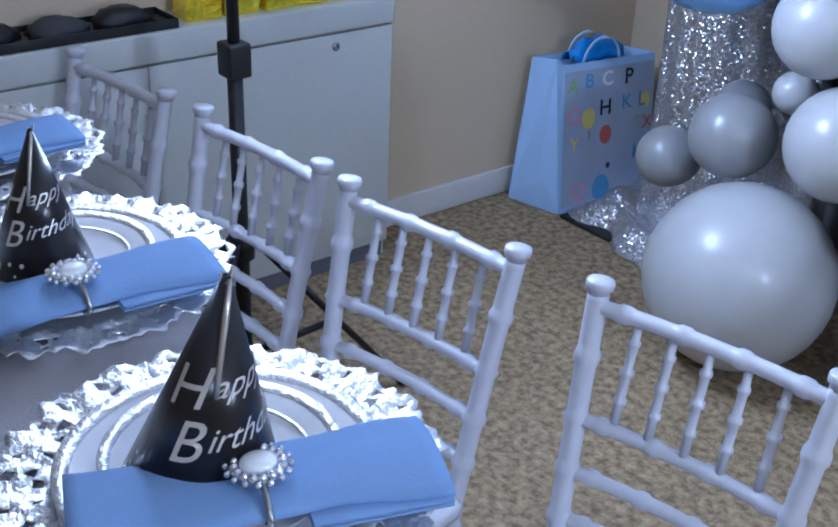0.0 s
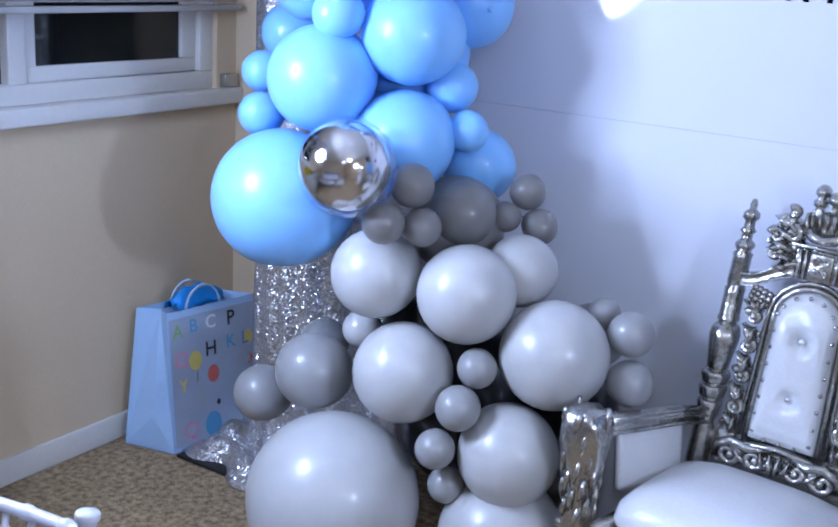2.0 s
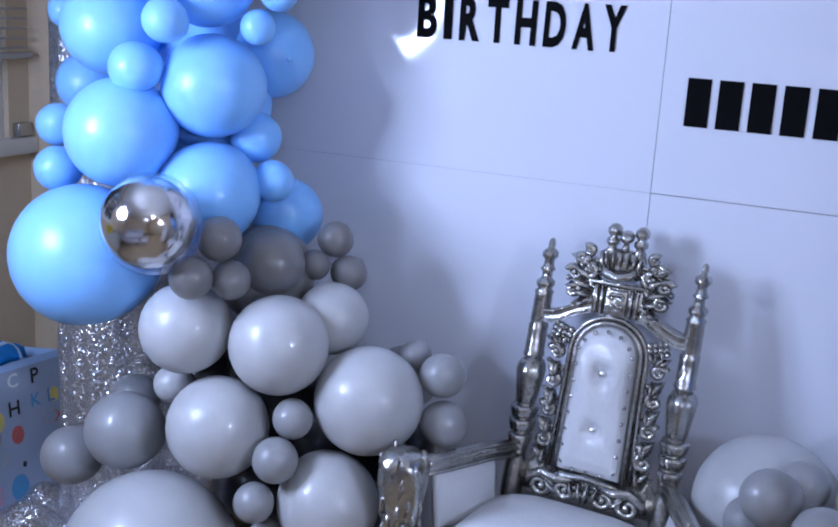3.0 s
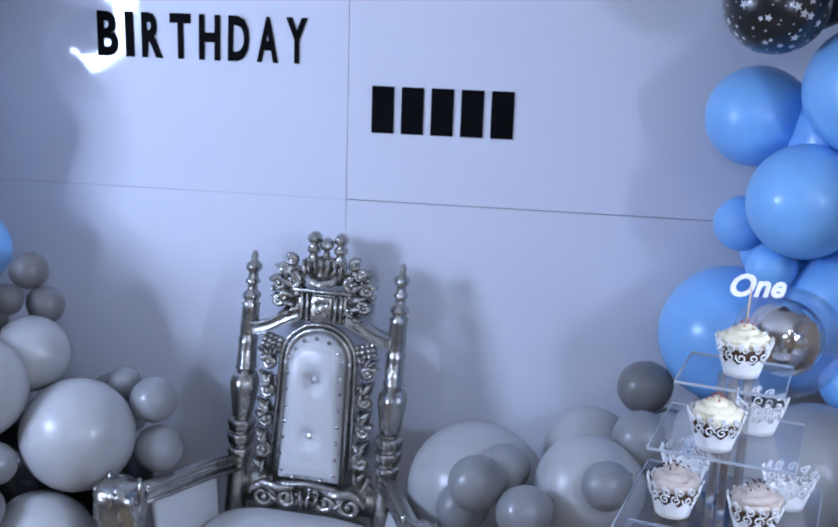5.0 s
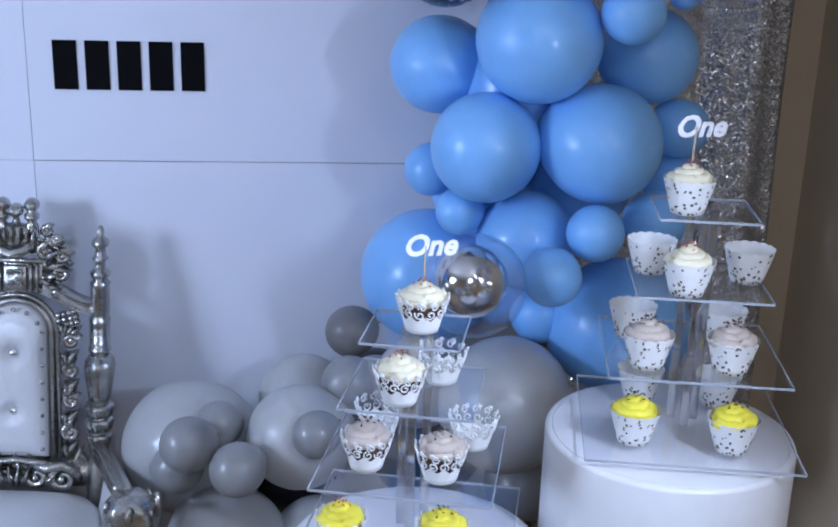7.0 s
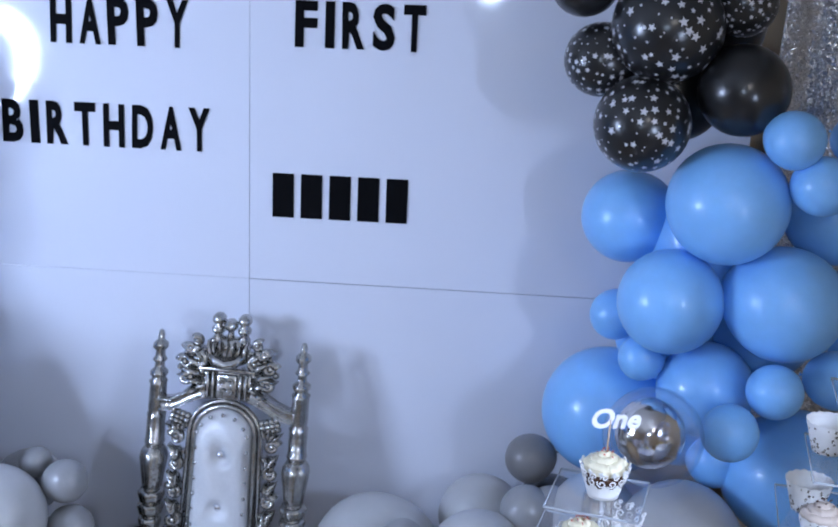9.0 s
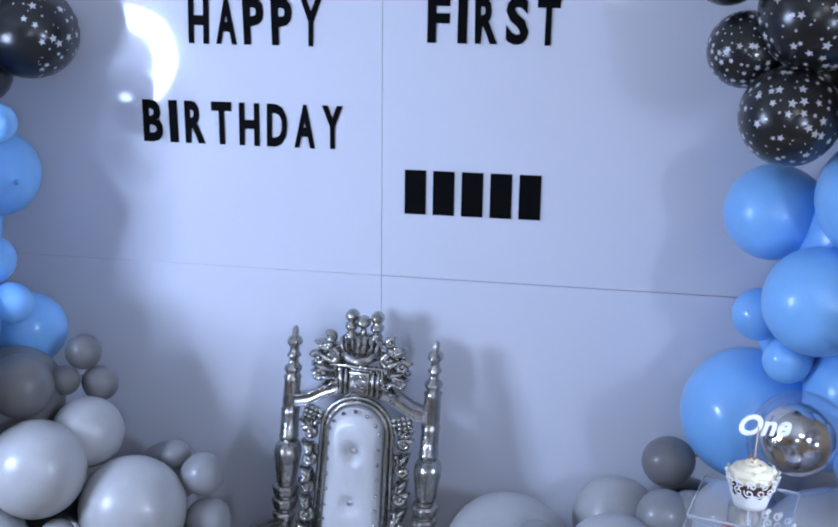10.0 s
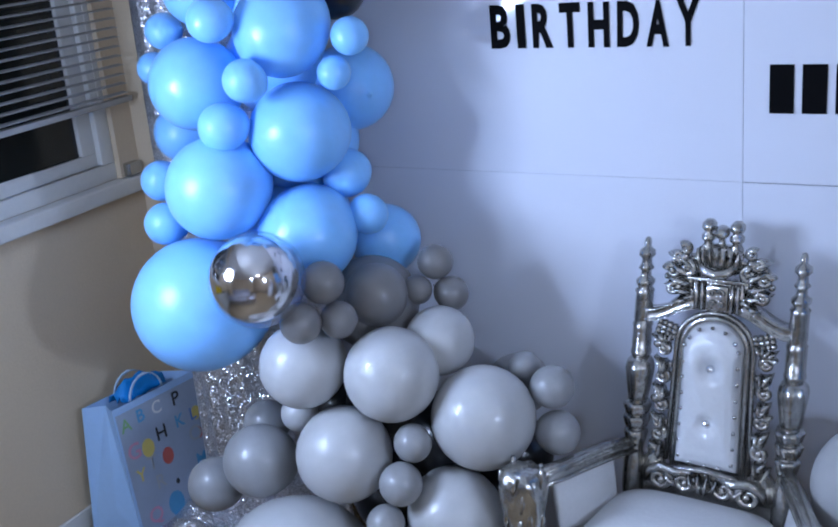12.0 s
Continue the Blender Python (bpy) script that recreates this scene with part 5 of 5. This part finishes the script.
    # the carved back stands close to the boards, the seat reaches forward
    for o in t.children_recursive:
        for v in o.data.vertices:
            w = max(0.0, min(1.0, 1 + v.co.y / 0.33))
            high = max(0.0, v.co.z - 1.07) / 0.03
            v.co.z *= 1 - 0.047 * w
            if abs(v.co.x) < 0.052:
                v.co.z += 0.028 * min(1.0, high)
            v.co.x = v.co.x * (1.08 - 0.015 * w) - 0.036 * w
            v.co.y += w * (0.19 + 0.22 * (v.co.z - 1.08))
    return t


throne(-0.006, -0.30, -6)


# ---------------------------------------------------------------- pedestals and cupcake towers
def pedestal(x, y, r, h):
    t = thing("pedestal", "white cylindrical display pedestal", "pedestal", "display pedestals", at=(x, y, 0))
    part("drum", lathe(bmesh.new(), [(r - 0.004, 0.002), (r, 0.006), (r, h - 0.008), (r - 0.002, h - 0.002), (r - 0.008, h - 0.0005), (0.0, h - 0.0005)], 64), PEDW, t)
    part("top_disc", lathe(bmesh.new(), [(0.0, h - 0.0004), (r - 0.012, h - 0.0004), (r - 0.014, h), (0.0, h)], 64), PEDW, t)
    return t


PZ_L, PZ_R = 0.805, 0.985
pedestal(0.874, -1.17, 0.22, PZ_L)
pedestal(1.322, -1.10, 0.216, PZ_R)


def rounded_plate(size, th):
    bm = bmesh.new()
    h = size / 2
    loop = []
    for cx, cy, a0 in ((h - 0.008, h - 0.008, 0), (-h + 0.008, h - 0.008, 90), (-h + 0.008, -h + 0.008, 180), (h - 0.008, -h + 0.008, 270)):
        for k in range(4):
            a = radians(a0 + 30 * k)
            loop.append((cx + 0.008 * math.cos(a), cy + 0.008 * math.sin(a)))
    lo, hi = [bm.verts.new((u, v, 0)) for u, v in loop], [bm.verts.new((u, v, th)) for u, v in loop]
    bm.faces.new(lo[::-1])
    bm.faces.new(hi)
    for k in range(len(loop)):
        q = (k + 1) % len(loop)
        bm.faces.new((lo[k], lo[q], hi[q], hi[k]))
    return bm


SIZES = (0.35, 0.29, 0.215, 0.158)


def tower(x, y, rz, z, levels, label):
    t = thing("cupcake_tower", label, "cake stand", "cupcake towers", at=(x, y, z), rz=rz)
    for size, h in zip(SIZES, levels):
        bm = rounded_plate(size, 0.004)
        bm.transform(Matrix.Translation((0, 0, h)))
        ob = part("tier", bm, ACRYLIC, t, "clear square acrylic tier", False)
        ob.visible_shadow = False
        k = size / 2 + 0.0005
        bm = bmesh.new()
        for x0, y0, x1, y1 in ((-k, -k - 0.0015, k, -k), (-k, k, k, k + 0.0015), (-k - 0.0015, -k, -k, k), (k, -k, k + 0.0015, k)):
            box(bm, x0, y0, h, x1, y1, h + 0.004)
        part("polished_edge", bm, EDGE, ob, "", False)
    for a, b in zip(levels, levels[1:]):
        for dx, dy in ((-0.02, 0.012), (0.02, 0.012), (0.0, -0.02)):
            ob = part("acrylic_post", boxed(dx - 0.007, dy - 0.007, a + 0.0045, dx + 0.007, dy + 0.007, b - 0.0005, 0.0015), ROD, t)
            ob.visible_shadow = False
    return t


CUP = {}


def swirl(colour, key):
    """Piped frosting: a rope that winds inwards and up."""
    bm = bmesh.new()
    lathe(bm, [(0.0, 0.0), (0.03, 0.0), (0.03, 0.008), (0.02, 0.016), (0.008, 0.024), (0.0, 0.026)], 20)
    pts, rs = [], []
    for k in range(66):
        u = k / 65
        a = u * 2 * math.pi * 2.9
        r = 0.026 * (1 - u) ** 0.9
        pts.append((r * math.cos(a), r * math.sin(a), 0.006 + 0.026 * u))
        rs.append((0.0105 - 0.004 * u) * (1 + 0.1 * math.sin(k * 2.1)))
    tube(bm, pts, rs, 9)
    bm.transform(Matrix.Diagonal((1.06, 1.06, 0.85, 1)))
    CUP[key] = mesh_of("frosting", bm, colour)


for colour, key in ((CREAM, "cream"), (YELLOW, "yellow"), (MOCHA, "mocha")):
    swirl(colour, key)


def wrapper_meshes():
    n = 96
    rb, rt, h = 0.024, 0.038, 0.05
    bm = bmesh.new()
    rows = []
    for i in range(6):
        u = i / 5
        rows.append([bm.verts.new(((rb + (rt - rb) * u) * math.cos(2 * math.pi * k / n), (rb + (rt - rb) * u) * math.sin(2 * math.pi * k / n), h * u + (0.0022 * abs(math.sin(k * math.pi * 16 / n)) if i == 5 else 0))) for k in range(n)])
    for a, b in zip(rows, rows[1:]):
        for k in range(n):
            bm.faces.new((a[k], a[(k + 1) % n], b[(k + 1) % n], b[k]))
    bm.faces.new(rows[0][::-1])
    CUP["plain"] = mesh_of("wrapper", bm, PAPERW)
    rr = random.Random(8)
    bm = bmesh.new()
    for k in range(110):
        u = rr.random() ** 1.6 * 0.94 + 0.03
        a = rr.uniform(0, 6.283)
        r = rb + (rt - rb) * u + 0.0005
        nrm = Vector((math.cos(a), math.sin(a), -0.28)).normalized()
        m = Matrix.Translation((r * math.cos(a), r * math.sin(a), h * u)) @ nrm.to_track_quat("Z", "Y").to_matrix().to_4x4()
        bmesh.ops.create_circle(bm, cap_ends=True, segments=8, radius=rr.uniform(0.0012, 0.0025), matrix=m)
    CUP["dots"] = mesh_of("dot_print", bm, DOTGOLD)
    # filigree: solid foot, curled lace above
    bm = bmesh.new()
    rows = []
    for i in range(4):
        u = i / 3 * 0.5
        rows.append([bm.verts.new(((rb + (rt - rb) * u) * math.cos(2 * math.pi * k / n), (rb + (rt - rb) * u) * math.sin(2 * math.pi * k / n), h * u + (0.003 * math.sin(k * math.pi * 20 / n) if i == 3 else 0))) for k in range(n)])
    for a, b in zip(rows, rows[1:]):
        for k in range(n):
            bm.faces.new((a[k], a[(k + 1) % n], b[(k + 1) % n], b[k]))
    bm.faces.new(rows[0][::-1])
    CUP["foot"] = mesh_of("wrapper", bm, PAPERW)
    bm = bmesh.new()
    for k in range(13):
        a0 = 2 * math.pi * k / 13
        for zc, q, sg in ((0.032, 0.0075, 1), (0.044, 0.0065, -1), (0.05, 0.004, 1)):
            pts = []
            for j in range(12):
                u = j / 11
                b = sg * (u * 7.5 + k)
                s = q * (1 - 0.75 * u)
                zz = zc + s * math.sin(b)
                r = rb + (rt - rb) * zz / h + 0.0004
                a = a0 + (0.12 if sg < 0 else 0) + s * math.cos(b) / r
                pts.append((r * math.cos(a), r * math.sin(a), zz))
            tube(bm, pts, 0.0013, 5)
    CUP["lace"] = mesh_of("lace", bm, PAPERW)
    CUP["cake"] = mesh_of("cake", lathe(bmesh.new(), [(0.0, 0.002), (0.022, 0.002), (0.0315, 0.036), (0.031, 0.046), (0.0, 0.046)], 28), mat("chocolate_sponge", (0.09, 0.045, 0.025), 0.85, 0, 0.3, 60, 0.4, 200))
    bm = bmesh.new()
    for k in range(11):
        a = k * 2.4
        r = 0.003 + 0.0016 * k
        box(bm, -0.002, -0.001, -0.0008, 0.002, 0.001, 0.0008, m=pose(r * math.cos(a), r * math.sin(a), 0.036 - 0.0009 * k, 20, 30 * math.sin(k), k * 50))
    CUP["shavings"] = mesh_of("shavings", bm, CHOC)
    CUP["crumbs"] = mesh_of("crumbs", bm_copy(bm_from(CUP["shavings"])), CRUMB)


def bm_from(me):
    bm = bmesh.new()
    bm.from_mesh(me)
    return bm


def bm_copy(bm):
    bm.transform(Matrix.Diagonal((0.8, 0.8, 1.0, 1)))
    return bm


wrapper_meshes()


def cup_part(name, key, parent, z=0.0, label="", kind=""):
    o = new(name, CUP[key])
    o.parent = parent
    o.matrix_basis = Matrix.Translation((0, 0, z))
    return tagged(o, label, kind=kind)


FROST = dict(cream="cream-coloured", yellow="bright yellow", mocha="pale cocoa")


def cupcake(x, y, z, style, frosting="", bits="", topper=False, rz=0):
    """style dots or lace; with no frosting it is an empty wrapper."""
    wrap = "gold-dotted white" if style == "dots" else "lace-cut white"
    if frosting:
        t = thing("cupcake", FROST[frosting] + " frosted cupcake in a " + wrap + " wrapper", "cupcake", "cupcakes", at=(x, y, z), rz=rz)
    else:
        t = thing("cupcake_wrapper", "empty " + wrap + " paper cupcake wrapper", "wrapper", "cupcakes", at=(x, y, z), rz=rz)
    t.matrix_basis = t.matrix_basis @ Matrix.Diagonal((1.12, 1.12, 1.12, 1))
    if style == "dots":
        w = cup_part("wrapper", "plain", t)
        cup_part("dot_print", "dots", w, 0, "dark gold dots", "stuff")
    else:
        w = cup_part("wrapper", "foot", t)
        cup_part("lace", "lace", w, 0, "curled paper lace", "stuff")
    if frosting:
        cup_part("cake", "cake", t)
        f = cup_part("frosting", frosting, t, 0.042, FROST[frosting] + " piped frosting")
        if bits:
            cup_part(bits, bits, f, 0.0, "", "stuff")
    if topper:
        s = part("topper_stick", tube(bmesh.new(), [(0.0, 0, 0.06), (0.002, 0, 0.125)], 0.0015, 6), STICK, t)
        bm = text_mesh("One", 0.043, 0.002, "CENTER", 0.0014)
        for v in bm.verts:
            v.co.x += 0.25 * v.co.z + 0.008
            v.co.z += 0.112
        part("topper_word", bm, TOPPER, s, "white word One", False)
    return t


tower(1.346, -1.092, -11, PZ_R, (0.012, 0.146, 0.273, 0.396), "clear acrylic tower of dotted cupcakes on a pedestal")
tower(0.868, -1.14, -14, PZ_L, (0.02, 0.156, 0.282, 0.385), "clear acrylic tower of lace-wrapped cupcakes on a pedestal")
T = PZ_R + 0.0125
for x, y, h, fr, bits, top in ((1.33, -1.115, 0.384, "cream", "crumbs", True), (1.325, -1.165, 0.262, "cream", "crumbs", False), (1.30, -1.045, 0.262, "", "", False), (1.452, -1.098, 0.262, "", "", False),
                               (1.272, -1.16, 0.138, "mocha", "shavings", False), (1.405, -1.187, 0.138, "mocha", "shavings", False), (1.285, -1.02, 0.138, "", "", False), (1.44, -1.045, 0.138, "", "", False),
                               (1.26, -1.165, 0.008, "yellow", "shavings", False), (1.415, -1.205, 0.008, "yellow", "shavings", False), (1.32, -0.99, 0.008, "", "", False), (1.455, -1.02, 0.008, "", "", False)):
    cupcake(x - 0.022, y, PZ_R + {0.384: 0.396, 0.262: 0.273, 0.138: 0.146, 0.008: 0.012}[h] + 0.0045, "dots", fr, bits, top, rz=8 if top else x * 900)
for x, y, h, fr, bits, top in ((0.91, -1.142, 0.388, "cream", "crumbs", True), (0.872, -1.195, 0.265, "cream", "crumbs", False), (0.948, -1.112, 0.265, "", "", False),
                               (0.822, -1.172, 0.138, "mocha", "shavings", False), (0.94, -1.218, 0.138, "mocha", "shavings", False), (1.008, -1.105, 0.138, "", "", False), (0.85, -1.05, 0.138, "", "", False),
                               (0.78, -1.195, 0.012, "yellow", "crumbs", False), (0.945, -1.225, 0.012, "yellow", "shavings", False)):
    cupcake(x - 0.034, y, PZ_L + {0.388: 0.385, 0.265: 0.282, 0.138: 0.156, 0.012: 0.02}[h] + 0.0045, "lace", fr, bits, top, rz=8 if top else x * 700)

# ---------------------------------------------------------------- clear bubble round the chrome balloon, and the jewelled orb
def bubble(x, y, z, r, side):
    """A clear film balloon with its tied neck."""
    t = thing("bubble_balloon", "clear bubble balloon round a chrome balloon", "balloon", side + " balloon garland", at=(x, y, z))
    film = part("film", lathe(bmesh.new(), [(0.0, -r)] + [(r * math.sin(k * math.pi / 24), -r * math.cos(k * math.pi / 24)) for k in range(1, 24)] + [(0.0, r)], 40), BUBBLE, t)
    film.visible_shadow = False
    neck = lathe(bmesh.new(), [(0.004, -0.03), (0.016, -0.026), (0.006, -0.006), (0.014, 0.004)], 14)
    neck.transform(Matrix.Rotation(radians(-120), 4, "X") @ Matrix.Translation((0, 0, -r - 0.002)))
    part("neck", neck, BUBBLE, t, "pinched clear neck").visible_shadow = False


bubble(1.03, -0.688, 1.116, 0.108, "cupcake-side")
bubble(-0.998, -0.758, 1.132, 0.12, "window-side")
orb = thing("mirror_orb", "large silver mirror orb with a jewelled ring", "balloon", "cupcake-side balloon garland", at=(1.575, -0.47, 1.835))
part("ball", ball(bmesh.new(), (0, 0, 0), 0.155, 40), M["SILVER"], orb)
bm = bmesh.new()
for k in range(110):
    a = 2 * math.pi * k / 110
    ball(bm, (0.17 * math.cos(a), -0.05, 0.17 * math.sin(a)), 0.0042, 6)
part("jewelled_ring", bm, RHINE, orb, "ring of rhinestones")["kind"] = "stuff"
